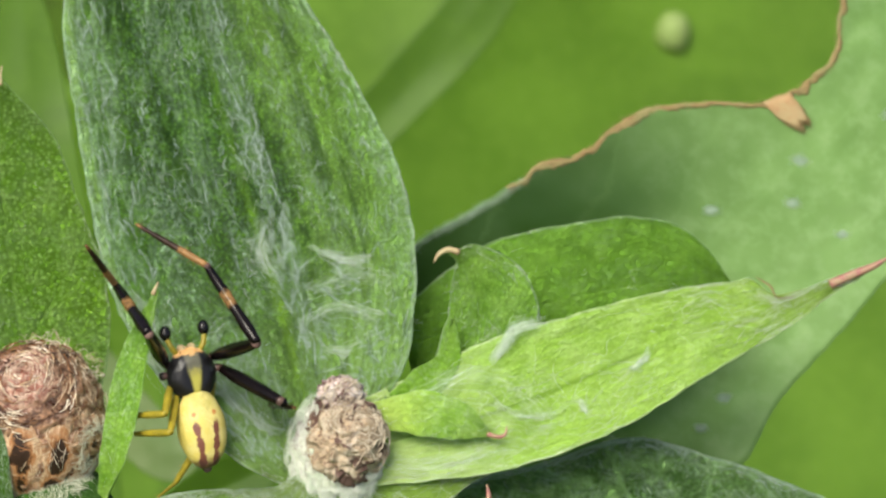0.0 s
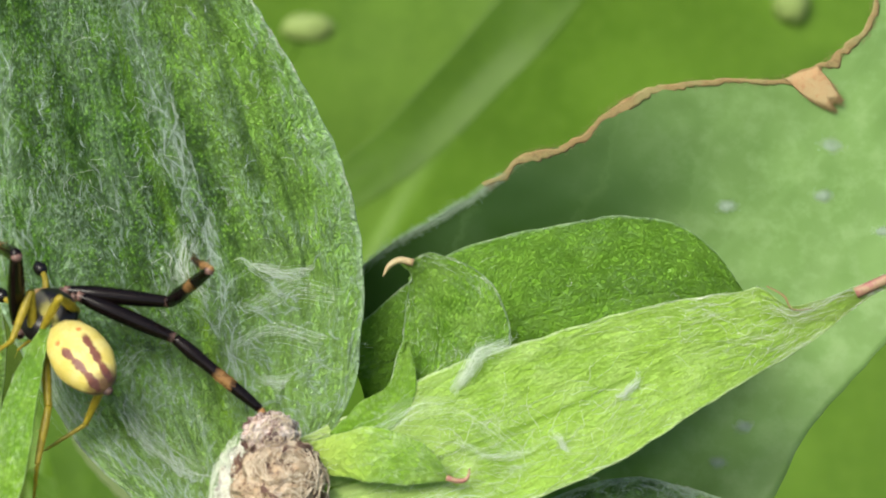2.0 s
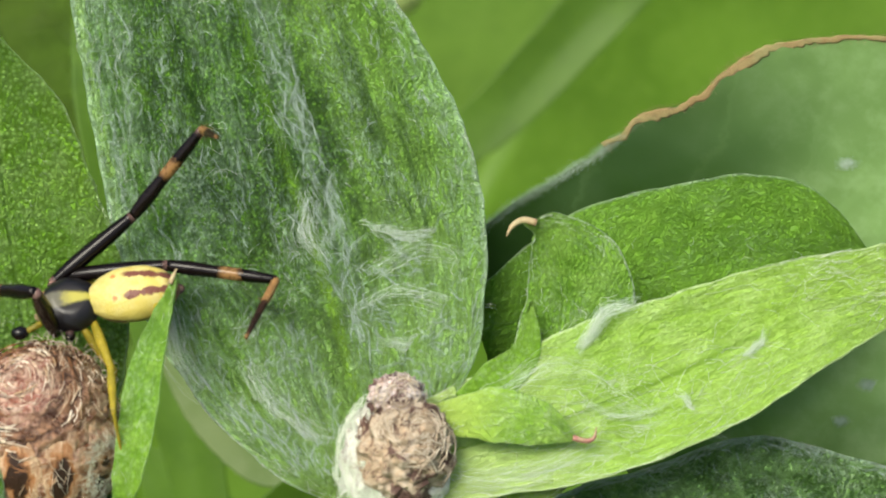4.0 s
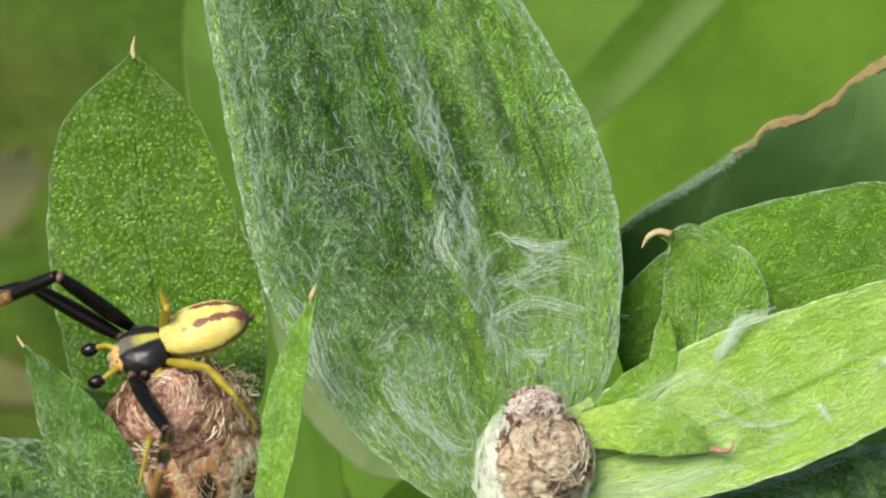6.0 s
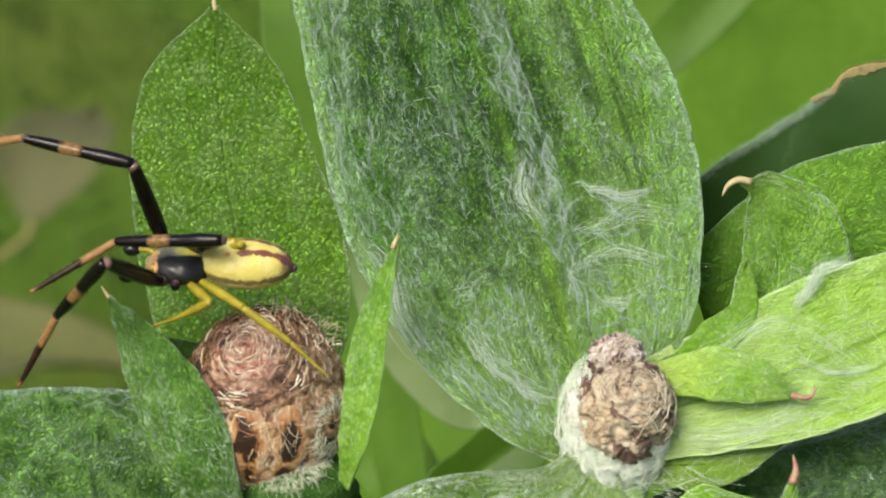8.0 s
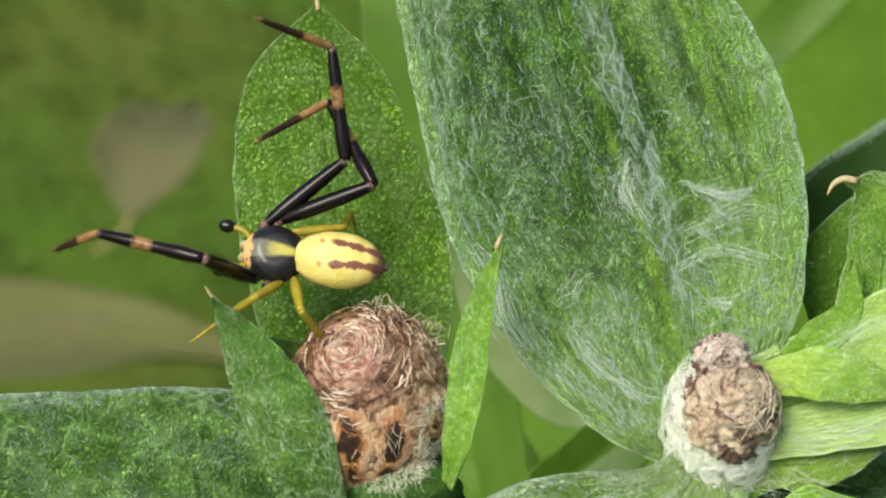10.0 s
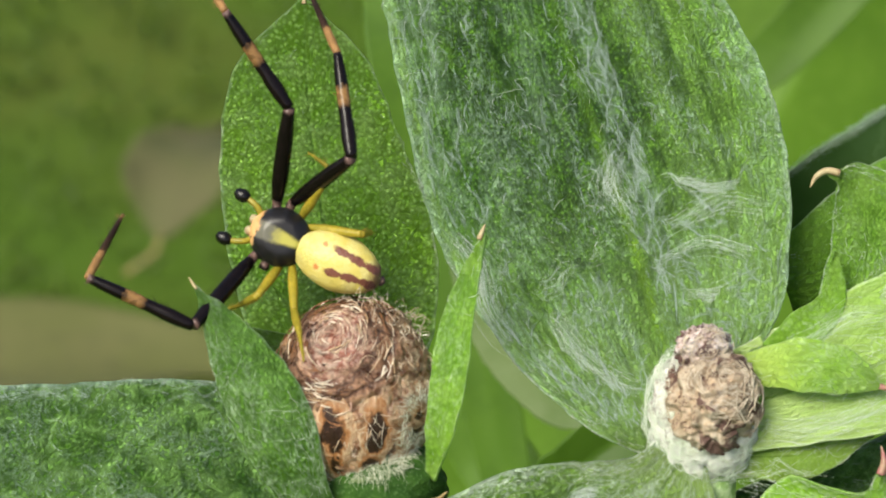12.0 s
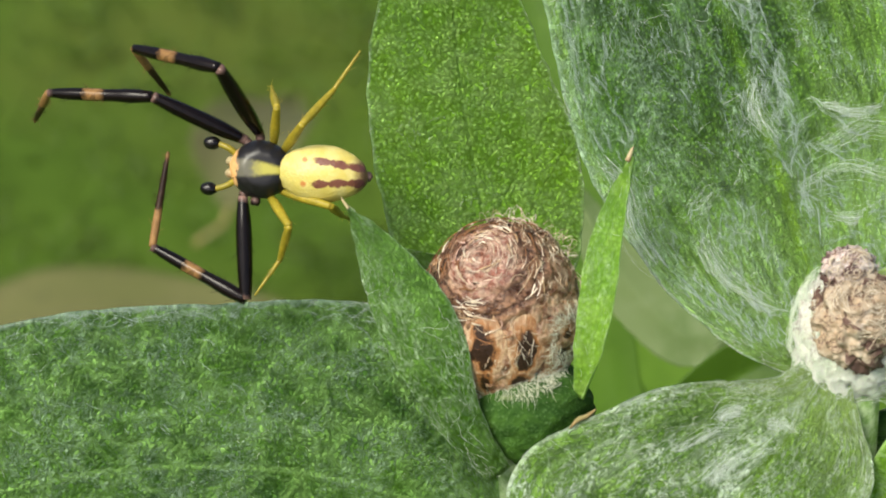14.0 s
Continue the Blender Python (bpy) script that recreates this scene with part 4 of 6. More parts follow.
def shoot_one():
    root = thing("flowering_shoot", "green shoot with a brown papery bud cupped by two bracts", "plant", "flowering shoots")
    c, r = (-4.92, -1.95, 0.1), (1.9, 2.15, 1.75)
    whorl = (-0.2, 0.62, 0.76)
    dome = dome_skin("brown_bud_florets", c, whorl, ((0.3, 0.12, 0.08), (0.6, 0.42, 0.31)), ((0.045, 0.016, 0.008), (0.4, 0.21, 0.11)), ((0.16, 0.06, 0.025), (0.46, 0.28, 0.15), (0.62, 0.47, 0.31)))
    v, f = ovoid(c, r, 3, 0.06, 110, 80, 0.4, 0.0, 0.04, 0.012, whorl)
    head = raw("flower_head", v, f, dome, root, "brown papery flower bud")
    scale_ring(head, c, r, 10, 2.28, 1.58, 0.31, 0.014, 0.52, SCALE)
    scale_ring(head, c, r, 10, 2.72, 2.14, 0.29, 0.01, 0.56, SCALE)
    # crescents of straw round the whorl, fine fibres between and below them
    swirl(head, c, r, whorl, 230, STRAW, 5, 0.8, 0.5, 0.019, 0.025, 1.0, 0.12, 0.05)
    swirl(head, c, r, whorl, 60, STRAW, 12, 0.95, 0.5, 0.01, 0.04, 1.0, 0.25, -0.2)
    swirl(head, c, r, whorl, 220, RUST, 13, 1.1, 0.5, 0.016, 0.02, 1.0, 0.2, -0.1)
    swirl(head, c, r, whorl, 60, ROSE, 6, 0.35, 0.3, 0.02, 0.03, 1.0, 0.6, -0.2)
    swirl(head, c, r, (-0.25, 0.1, 0.95), 60, ROSE, 14, 0.4, 0.35, 0.018, 0.02, 0.2, 0.5, -0.1)
    swirl(head, c, r, (0.35, 0.0, 0.93), 90, STRAW, 20, 0.75, 0.5, 0.009, 0.03, 0.25, 0.35, -0.4)
    swirl(head, c, r, (0.85, 0.35, 0.35), 30, STRAW, 11, 0.6, 0.45, 0.012, 0.06, 0.4, 0.5)
    swirl(head, c, r, (0.82, -0.28, 0.5), 420, CREAM, 7, 0.3, 0.35, 0.006, 0.05, 0.3, 0.5, -0.5)
    swirl(head, c, r, (0.3, -0.9, 0.42), 500, CREAM, 9, 0.5, 0.4, 0.006, 0.07, 0.5, 0.6, -0.3)
    swirl(head, c, r, (0.35, 0.9, 0.1), 60, STRAW, 8, 0.6, 0.35, 0.009, 0.2, 0.3, 0.6)
    v, f = ovoid((-4.25, -4.2, 0.0), (1.45, 1.35, 1.3), 9, 0.06, 60, 44, 0.5, 0.0, 0.05)
    rim_v, rim_f = ovoid((-4.4, -3.92, 0.15), (1.05, 0.3, 1.05), 12, 0.05, 60, 30, 0.4)
    raw("woolly_collar", rim_v, rim_f, DOWN_GREEN, root, "pale green woolly collar under the bud")
    cup = raw("receptacle", v, f, GREEN_CUP, root, "woolly green base of the bud")
    swirl(cup, (-4.25, -4.2, 0.0), (1.45, 1.35, 1.3), (-0.1, 0.75, 0.65), 900, CREAM, 10, 0.6, 0.4, 0.005, 0.06, 0.3, 0.6)
    skin = blade([(-4.9, -5.7, 0.9), (-5.85, -4.4, 1.5), (-6.55, -3.0, 1.9), (-7.2, -1.7, 1.9), (-7.8, -0.5, 1.6), (-8.4, 0.45, 1.2)],
                 [(0, 0.3, 0.3), (0.2, 0.52, 0.6), (0.4, 0.72, 1.02), (0.6, 0.66, 0.98), (0.8, 0.4, 0.52), (1, 0.02, 0.02)], cup=-0.15, fold=-0.12, seed=2)
    b = leaf("bract", root, BRACT, skin, "green bract")
    wool_on(b, skin, 260, 21, 0.5)
    tip(b, [(-8.36, 0.4, 1.22), (-8.45, 0.52, 1.2), (-8.54, 0.66, 1.15)], [0.04, 0.035, 0.015], TAN_TIP, "dry tan tip")
    skin = blade([(-3.15, -3.9, 0.75), (-2.86, -2.75, 1.1), (-2.66, -1.6, 1.2), (-2.5, -0.5, 1.15), (-2.24, 0.6, 1.0), (-1.9, 1.6, 0.9)],
                 [(0, 0.1, 0.12), (0.2, 0.36, 0.34), (0.4, 0.43, 0.43), (0.6, 0.4, 0.4), (0.8, 0.22, 0.26), (1, 0.03, 0.03)], face=(-0.35, 0, 1), cup=0.2, seed=4)
    b = leaf("bract", root, LIME, skin, "green bract")
    wool_on(b, skin, 40, 22, 0.3)
    tip(b, [(-2.0, 1.48, 0.93), (-1.93, 1.66, 0.9), (-1.86, 1.82, 0.9)], [0.06, 0.05, 0.015], TAN_TIP, "dry tan tip")
    skin = blade([(-5.6, -1.8, -0.6), (-6.2, -1.1, -0.3), (-7.2, -0.5, 0.1)], [(0, 0.3, 0.3), (0.5, 0.35, 0.35), (1, 0.03, 0.03)], seed=5, ns=24, nx=11)
    leaf("bract", root, BRACT, skin, "small green bract behind the bud")
    skin = blade([(-4.8, -3.4, -0.8), (-5.2, -0.9, -1.5), (-5.62, 1.3, -2.1), (-6.0, 3.5, -2.5), (-6.2, 5.6, -2.6), (-6.25, 7.25, -2.5)],
                 [(0, 0.6, 0.6), (0.2, 2.0, 2.1), (0.4, 2.3, 2.5), (0.6, 2.25, 2.1), (0.8, 1.75, 1.5), (0.93, 0.75, 0.65), (1, 0.04, 0.04)], cup=0.12, wave=0.12, seed=6, ns=110, nx=41, rough=0.06)
    b = leaf("leaf", root, FRESH, skin, "fresh green leaf with a grainy surface")
    wool_on(b, skin, 400, 23, 0.3, 0.0032, 0.03, 0.4, margin=0.4)
    tip(b, [(-6.25, 7.15, -2.5), (-6.27, 7.4, -2.48), (-6.22, 7.68, -2.45)], [0.07, 0.05, 0.012], TAN_TIP, "dry tan tip")
    skin = blade([(-4.9, -7.2, -0.8), (-8.5, -5.95, -1.2), (-12, -5.6, -1.5), (-15.5, -5.9, -1.5), (-19, -6.8, -1.5), (-23, -8, -1.5)],
                 [(0, 0.8, 0.9), (0.1, 2, 3.3), (0.2, 3, 4.15), (0.4, 3.2, 3.82), (0.6, 3, 3.85), (0.8, 2.6, 3.6), (1, 0.3, 0.3)], cup=-0.12, wave=0.1, seed=7, ns=110, nx=41, rough=0.1)
    b = leaf("leaf", root, PALE_LEFT, skin, "veined green leaf with a downy margin")
    wool_on(b, skin, 900, 24, 0.3, 0.003, 0.03, 0.3, margin=0.4)
    wisps(b, skin, [(260, 0.95, 0.997, 0.05, 0.75, 0), (60, 0.6, 0.95, 0.08, 0.7, 40)], 133, 8, 0.025, 0.0018)
    base = np.array((-4.35, -4.8, 0.0))
    v, f = rod([base, base + DOWN * 40 + np.array((1.5, 0, 0)), base + DOWN * (to_ground(base) + 6) + np.array((5, 0, 0))], [0.75, 0.8, 1.0])
    raw("stem", v, f, STEM, root)


def shoot_two():
    root = thing("flowering_shoot", "woolly grey-green shoot with a withered white-felted bud", "plant", "flowering shoots")
    c, r = (3.0, -2.5, 0.1), (1.24, 1.62, 0.85)
    v, f = ovoid(c, r, 13, 0.14, 110, 80, 0.45, 0.0, 0.08)
    head = raw("flower_head", v, f, FELT_WHITE, root, "withered bud in white felt")
    m1, r1 = (3.22, -2.16, 0.5), (1.15, 1.24, 1.12)
    v, f = ovoid(m1, r1, 14, 0.1, 170, 120, 0.6, 0.0, 0.06, 0.1, (0.25, 0.4, 0.85))
    raw("floret_mass", v, f, WITHERED, head, "withered straw-coloured florets")
    m2, r2 = (3.06, -1.0, 0.5), (0.7, 0.58, 0.66)
    v, f = ovoid(m2, r2, 15, 0.12, 100, 70, 0.5, 0.0, 0.08, 0.12, (0.1, -0.3, 0.9))
    raw("floret_mass", v, f, ASH, head, "withered ashen florets")
    swirl(head, m1, r1, (0.25, 0.4, 0.85), 320, PAPER, 15, 0.75, 0.45, 0.012, -0.01, 1.0, 0.25, -0.1)
    swirl(head, m1, r1, (0.9, -0.2, 0.4), 34, PAPER, 19, 0.6, 0.8, 0.02, 0.04, 0.6, 0.3)
    swirl(head, m2, r2, (0.1, -0.1, 0.95), 70, PAPER, 16, 1.1, 0.45, 0.016, 0.04, 1.0, 0.4)
    swirl(head, c, r, (-0.75, 0.2, 0.6), 520, WOOL, 17, 0.9, 0.6, 0.005, 0.12, 0.4, 0.7)
    swirl(head, c, r, (0.1, -0.9, 0.45), 520, WOOL, 18, 0.85, 0.6, 0.005, 0.1, 0.4, 0.7)
    # the big felted leaf
    skin = blade([(2.75, -3.4, -0.1), (2.45, -2.1, -0.4), (1.8, 0.3, -1.2), (1.1, 2.6, -1.6), (0.3, 4.9, -1.9), (-0.4, 7.2, -2.2), (-1.0, 9.6, -2.6), (-1.7, 13.6, -3.4)],
                 [(0, 0.7, 0.6), (0.07, 1.6, 1.0), (0.143, 2.35, 1.7), (0.17, 2.6, 2.0), (0.211, 3.1, 2.74), (0.286, 3.7, 3.42), (0.4286, 4.25, 4.05), (0.571, 4.15, 4.05), (0.714, 3.9, 3.5), (0.857, 3.72, 2.75), (0.93, 2.9, 1.9), (1, 0.1, 0.1)],
                 cup=0.1, wave=0.25, seed=8, ns=150, nx=61, rough=0.1)
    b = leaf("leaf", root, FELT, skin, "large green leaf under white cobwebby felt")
    wool_on(b, skin, 900, 31, 0.45, 0.0035, 0.03, 0.75)
    wisps(b, skin, [(300, 0.02, 0.17, 0.1, 0.95, 4), (300, 0.1, 0.42, 0.1, 0.32, 22), (280, 0.51, 0.62, 0.2, 0.95, 6), (110, 0.2, 0.48, 0.4, 0.92, 0), (300, 0.62, 0.95, 0.1, 0.4, -62), (110, 0.66, 0.97, 0.35, 0.9, 18), (110, 0.93, 0.99, 0.2, 0.95, 8)], 131)
    wisps(b, skin, [(60, 0.03, 0.16, 0.15, 0.9, 4), (90, 0.53, 0.61, 0.24, 0.9, 6), (40, 0.66, 0.94, 0.12, 0.36, -66)], 132, 16, 0.035, 0.002, 0.05, (0.4, 1.0))
    wool_on(b, skin, 1500, 32, 0.15, 0.004, 0.03, 0.3, margin=1.0)
    tuft(b, (2.2, 2.95, -1.35), (3.0, 2.75, -1.4), 24, 0.06, 73)
    tuft(b, (2.7, 2.75, -1.4), (4.2, 2.95, -1.35), 32, 0.07, 74)
    tuft(b, (2.4, 1.9, -1.2), (4.6, 2.3, -1.15), 18, 0.14, 90)
    tuft(b, (2.3, 1.0, -1.1), (4.9, 1.3, -1.0), 22, 0.16, 91)
    tuft(b, (-2.6, 1.2, -0.9), (-1.0, -0.9, -0.8), 40, 0.18, 92)
    tuft(b, (-0.4, -0.6, -0.8), (1.6, -2.0, -0.5), 50, 0.2, 93)
    tuft(b, (2.9, 0.2, -1.0), (4.7, 0.55, -0.95), 80, 0.2, 75)
    tuft(b, (-0.7, 0.35, -1.2), (0.1, 0.85, -1.22), 24, 0.22, 76)
    tuft(b, (0.5, 1.0, -1.22), (0.9, 1.5, -1.28), 16, 0.12, 77)
    mark = np.random.RandomState(78)
    spot = np.array((0.22, 1.0, -1.16)) + mark.normal(0, 1, (60, 3)) * (0.13, 0.09, 0.01)
    strands("dark_fleck", spot[:, None] + (unit(mark.normal(size=(60, 3)) * (1, 1, 0.1)) * 0.06)[:, None] * np.linspace(-1, 1, 4)[None, :, None], 0.006, SMUT, b, "dark green fleck in the felt")
    tuft(b, (1.3, 2.2, -1.4), (0.9, 3.6, -1.5), 40, 0.16, 78)
    # the long pale leaf with its torn end
    skin = blade([(3.4, -2.45, 0.0), (6.9, -1.4, -0.2), (9.6, -0.3, -0.5), (12.2, 0.95, -0.5), (14.6, 1.65, -0.5), (16.8, 2.72, -0.5), (17.3, 2.98, -0.5)],
                 [(0, 1.2, 1.0), (0.07, 1.45, 1.25), (0.14, 1.76, 1.52), (0.21, 1.92, 1.63), (0.28, 1.85, 1.68), (0.36, 1.68, 1.64), (0.44, 1.48, 1.54), (0.53, 1.2, 1.27), (0.61, 1.08, 0.9), (0.66, 1.02, 0.68), (0.69, 0.42, 0.56), (0.73, 0.27, 0.42), (0.8, 0.17, 0.22), (1, 0.05, 0.05)],
                 face=(0, 0.25, 1), cup=0.08, fold=0.015, wave=0.15, seed=9, ns=130, nx=41, rough=0.05)
    b = leaf("leaf", root, BRIGHT, skin, "long pale yellow-green leaf with a torn end")
    wool_on(b, skin, 1500, 33, 0.8, 0.004, 0.03, 0.8)
    tuft(b, (10.9, 0.05, -0.35), (11.4, 0.5, -0.38), 90, 0.05, 81)
    tuft(b, (9.4, -1.0, -0.25), (10.4, -1.75, -0.3), 40, 0.06, 86)
    tuft(b, (7.4, -1.2, -0.05), (9.2, -1.15, -0.2), 18, 0.08, 87)
    tuft(b, (4.6, -2.6, 0.3), (7.0, -2.75, 0.15), 26, 0.14, 88)
    tuft(b, (5.0, -0.75, 0.2), (7.0, -0.3, 0.0), 24, 0.14, 89)
    tuft(b, (8.2, -1.6, -0.15), (9.6, -1.75, -0.2), 22, 0.15, 82)
    tuft(b, (5.6, -2.5, 0.1), (8.5, -2.5, 0.0), 18, 0.15, 83)
    tuft(b, (6.0, -0.6, 0.1), (8.8, -1.2, -0.1), 12, 0.15, 84)
    tip(b, [(16.3, 2.5, -0.48), (16.9, 2.78, -0.48), (17.5, 3.05, -0.48), (18.0, 3.36, -0.5)], [0.13, 0.12, 0.09, 0.015], RED_TIP, "reddish pointed tip")
    v, f = rod([(14.25, 2.62, -0.45), (14.65, 2.4, -0.45), (14.85, 2.1, -0.45), (15.3, 2.12, -0.45)], [0.012, 0.03, 0.02, 0.01], 14, 6)
    raw("torn_edge", v, f, DRY, b, "brown torn edge")
    # the leaf with a hooked tip
    skin = blade([(6.6, -1.1, -1.0), (6.75, 0.2, -1.1), (6.85, 1.3, -1.1), (6.78, 2.2, -1.0), (6.45, 2.85, -0.9), (5.95, 3.02, -0.7)],
                 [(0, 1.15, 0.9), (0.2, 1.02, 1.45), (0.4, 0.86, 1.65), (0.6, 0.74, 1.3), (0.8, 0.46, 0.5), (0.92, 0.2, 0.12), (1, 0.08, 0.06)], fold=0.0, cup=-0.06, seed=10, ns=60, nx=31)
    b = leaf("leaf", root, HOOKED, skin, "small green leaf with a hooked tip")
    wool_on(b, skin, 300, 34, 0.4)
    tuft(b, (7.2, 0.3, -0.5), (8.4, 1.2, -0.5), 70, 0.1, 71)
    tuft(b, (7.6, 2.5, -0.95), (7.85, 2.25, -0.95), 16, 0.03, 72)
    tip(b, [(6.2, 3.0, -0.72), (5.9, 3.06, -0.7), (5.65, 2.92, -0.68), (5.52, 2.68, -0.65)], [0.09, 0.08, 0.06, 0.015], TAN_TIP, "hooked tan tip")
    skin = blade([(4.6, -1.1, 0.1), (5.2, -0.5, -0.2), (5.9, 0.1, -0.5), (6.1, 1.2, -0.6)], [(0, 0.3, 0.5), (0.4, 0.3, 0.6), (0.8, 0.2, 0.3), (1, 0.05, 0.05)], seed=12, ns=30, nx=13)
    leaf("leaf_base", root, LIME, skin, "pale sheathing leaf base")
    # the small leaf lying on the long one
    skin = blade([(4.0, -1.45, 0.35), (5.2, -1.32, 0.5), (6.25, -1.5, 0.42), (7.1, -1.9, 0.28)], [(0, 0.35, 0.35), (0.33, 0.58, 0.64), (0.66, 0.5, 0.56), (0.9, 0.2, 0.22), (1, 0.04, 0.04)],
                 face=(0, 0.15, 1), cup=-0.12, fold=-0.1, seed=13, ns=50, nx=23)
    b = leaf("leaf", root, SPRIG, skin, "little yellow-green leaf lying on the long one")
    wool_on(b, skin, 60, 35, 0.4)
    tip(b, [(7.0, -1.86, 0.3), (7.3, -1.93, 0.3), (7.48, -1.85, 0.32), (7.52, -1.62, 0.34)], [0.07, 0.06, 0.045, 0.012], RED_TIP, "hooked reddish tip")
    # leaves behind and below
    skin = blade([(5.0, 0.5, -2.6), (7.6, 1.4, -2.9), (10, 2.1, -3), (12.2, 2.5, -3), (14.2, 2.3, -3)],
                 [(0, 0.9, 0.9), (0.25, 1.98, 1.9), (0.4, 2.03, 2.0), (0.56, 2.0, 2.0), (0.71, 1.86, 1.7), (0.81, 1.5, 1.4), (0.91, 0.85, 0.8), (1, 0.1, 0.1)], cup=-0.1, wave=0.04, seed=14, ns=70, nx=29, rough=0.06)
    b = leaf("leaf", root, MILD, skin, "rounded green leaf behind the pale one")
    wool_on(b, skin, 260, 36, 0.3, 0.003, margin=0.5)
    skin = blade([(3.4, -5.0, -1.2), (8.5, -4.95, -1.7), (13, -5.55, -2), (17.5, -6.75, -2), (22, -8.4, -2), (26, -10.3, -2)],
                 [(0, 0.6, 0.8), (0.2, 2.35, 3), (0.3, 3.4, 3), (0.4, 3.35, 3), (0.6, 2.95, 3), (0.8, 2.6, 2.5), (1, 0.3, 0.3)], cup=-0.12, wave=0.15, seed=15, ns=110, nx=41, rough=0.16)
    b = leaf("leaf", root, SHADE, skin, "dark green puckered leaf with pale veins")
    wool_on(b, skin, 800, 37, 0.3, 0.0035, 0.04, 0.4, margin=0.4)
    wisps(b, skin, [(500, 0.003, 0.04, 0.08, 0.95, 0), (200, 0.04, 0.6, 0.1, 0.9, 50)], 134, 8, 0.025, 0.002)
    skin = blade([(2.6, -3.3, 0.4), (1.8, -4.6, 1.1), (0.5, -6.2, 1.7), (-1, -8.2, 2.3), (-2.5, -10.5, 2.8)],
                 [(0, 0.6, 0.6), (0.12, 1.25, 1.0), (0.25, 2.2, 1.95), (0.5, 2.8, 3.45), (0.75, 3.2, 4.4), (1, 1.5, 1.5)], cup=-0.1, wave=0.3, seed=16, ns=90, nx=41, rough=0.1)
    b = leaf("leaf", root, FELT_PALE, skin, "felted green leaf below the withered bud")
    wool_on(b, skin, 1300, 38, 0.5, 0.003, 0.03, 0.75)
    tuft(b, (0.0, -4.6, 1.3), (1.4, -4.0, 0.95), 60, 0.15, 85)
    tuft(b, (-2.2, -5.3, 1.65), (0.2, -4.9, 1.45), 60, 0.14, 94)
    tuft(b, (-1.6, -6.6, 1.95), (1.2, -5.3, 1.5), 60, 0.16, 95)
    tuft(b, (0.6, -4.4, 1.1), (2.0, -4.9, 1.15), 40, 0.12, 96)
    v, f = rod([(-3.3, -4.6, 1.56), (-3.1, -4.4, 1.58), (-2.9, -4.32, 1.58), (-2.7, -4.16, 1.56)], [0.02, 0.06, 0.05, 0.02], 14, 6)
    raw("dry_edge", v, f, DRY, b, "brown dry spot on the margin")
    skin = blade([(4.3, -8.4, -0.3), (5.2, -6.9, 0.1), (5.95, -5.7, 0.3), (6.7, -4.7, 0.4), (7.12, -3.6, 0.4)],
                 [(0, 1.5, 1.0), (0.25, 2.1, 1.7), (0.5, 2.15, 1.5), (0.62, 2.0, 1.2), (0.7, 1.75, 0.85), (0.77, 1.15, 0.55), (0.83, 0.3, 0.3), (1, 0.04, 0.04)], cup=0.12, wave=0.3, seed=17, ns=60, nx=27)
    b = leaf("leaf", root, LIME, skin, "bright green pointed leaf")
    wool_on(b, skin, 260, 39, 0.5)
    tip(b, [(7.0, -3.85, 0.42), (7.08, -3.55, 0.42), (7.02, -3.2, 0.42)], [0.11, 0.08, 0.015], RED_TIP, "pink pointed tip")
    skin = blade([(3.6, -3.45, 0.0), (5.3, -3.4, 0.0), (6.9, -2.95, -0.2)], [(0, 0.45, 0.45), (0.5, 0.4, 0.55), (1, 0.05, 0.05)], seed=18, ns=30, nx=13)
    b = leaf("leaf", root, BRIGHT, skin, "pale leaf base under the long leaf")
    wool_on(b, skin, 120, 40, 0.5)
    base = np.array((3.1, -3.7, -0.1))
    v, f = rod([base, base + DOWN * 40 + np.array((-1, 0, 0)), base + DOWN * (to_ground(base) + 6) + np.array((-2, 0, 0))], [0.7, 0.8, 1.0])
    raw("stem", v, f, STEM, root)
    rs = np.random.RandomState(41)
    n, k = 40, 8
    a0 = np.stack([rs.uniform(3.4, 5.2, n), rs.uniform(-4.2, -3.4, n), rs.uniform(0.0, 0.6, n)], 1)
    a1 = a0 + np.stack([rs.normal(0.5, 0.6, n), rs.normal(-0.2, 0.3, n), rs.normal(0, 0.2, n)], 1)
    s = np.linspace(0, 1, k)[None, :, None]
    lines = a0[:, None] * (1 - s) + a1[:, None] * s + np.sin(s * np.pi) * rs.normal(0, 0.12, (n, 1, 3))
    strands("cobweb", lines, 0.0045, WOOL, root, "white cobwebby threads")


shoot_one()
shoot_two()


# ---- the crab spider; X to its right, Y ahead, Z up ----
def shine(name, base, rough, coat=0.3):
    m, nt = blank(name)
    pos = place(nt)
    n1, n2 = noise_of(nt, pos, 6.0, 4.0), noise_of(nt, pos, 30.0, 2.0)
    col = blend(nt, band(nt, n1, 0.4, 0.7, 0, 0.6), base, tuple(2.2 * c + 0.004 for c in base))
    p = node(nt, "ShaderNodeBsdfPrincipled", (("Base Color", col), ("Roughness", rough), ("Specular IOR Level", 0.3), ("Coat Weight", coat * 0.3), ("Coat Roughness", 0.15)))
    nt.links.new(node(nt, "ShaderNodeBump", (("Height", n2), ("Strength", 0.6), ("Distance", 0.00001))).outputs[0], p.inputs["Normal"])
    nt.links.new(p.outputs[0], node(nt, "ShaderNodeOutputMaterial").inputs[0])
    return m


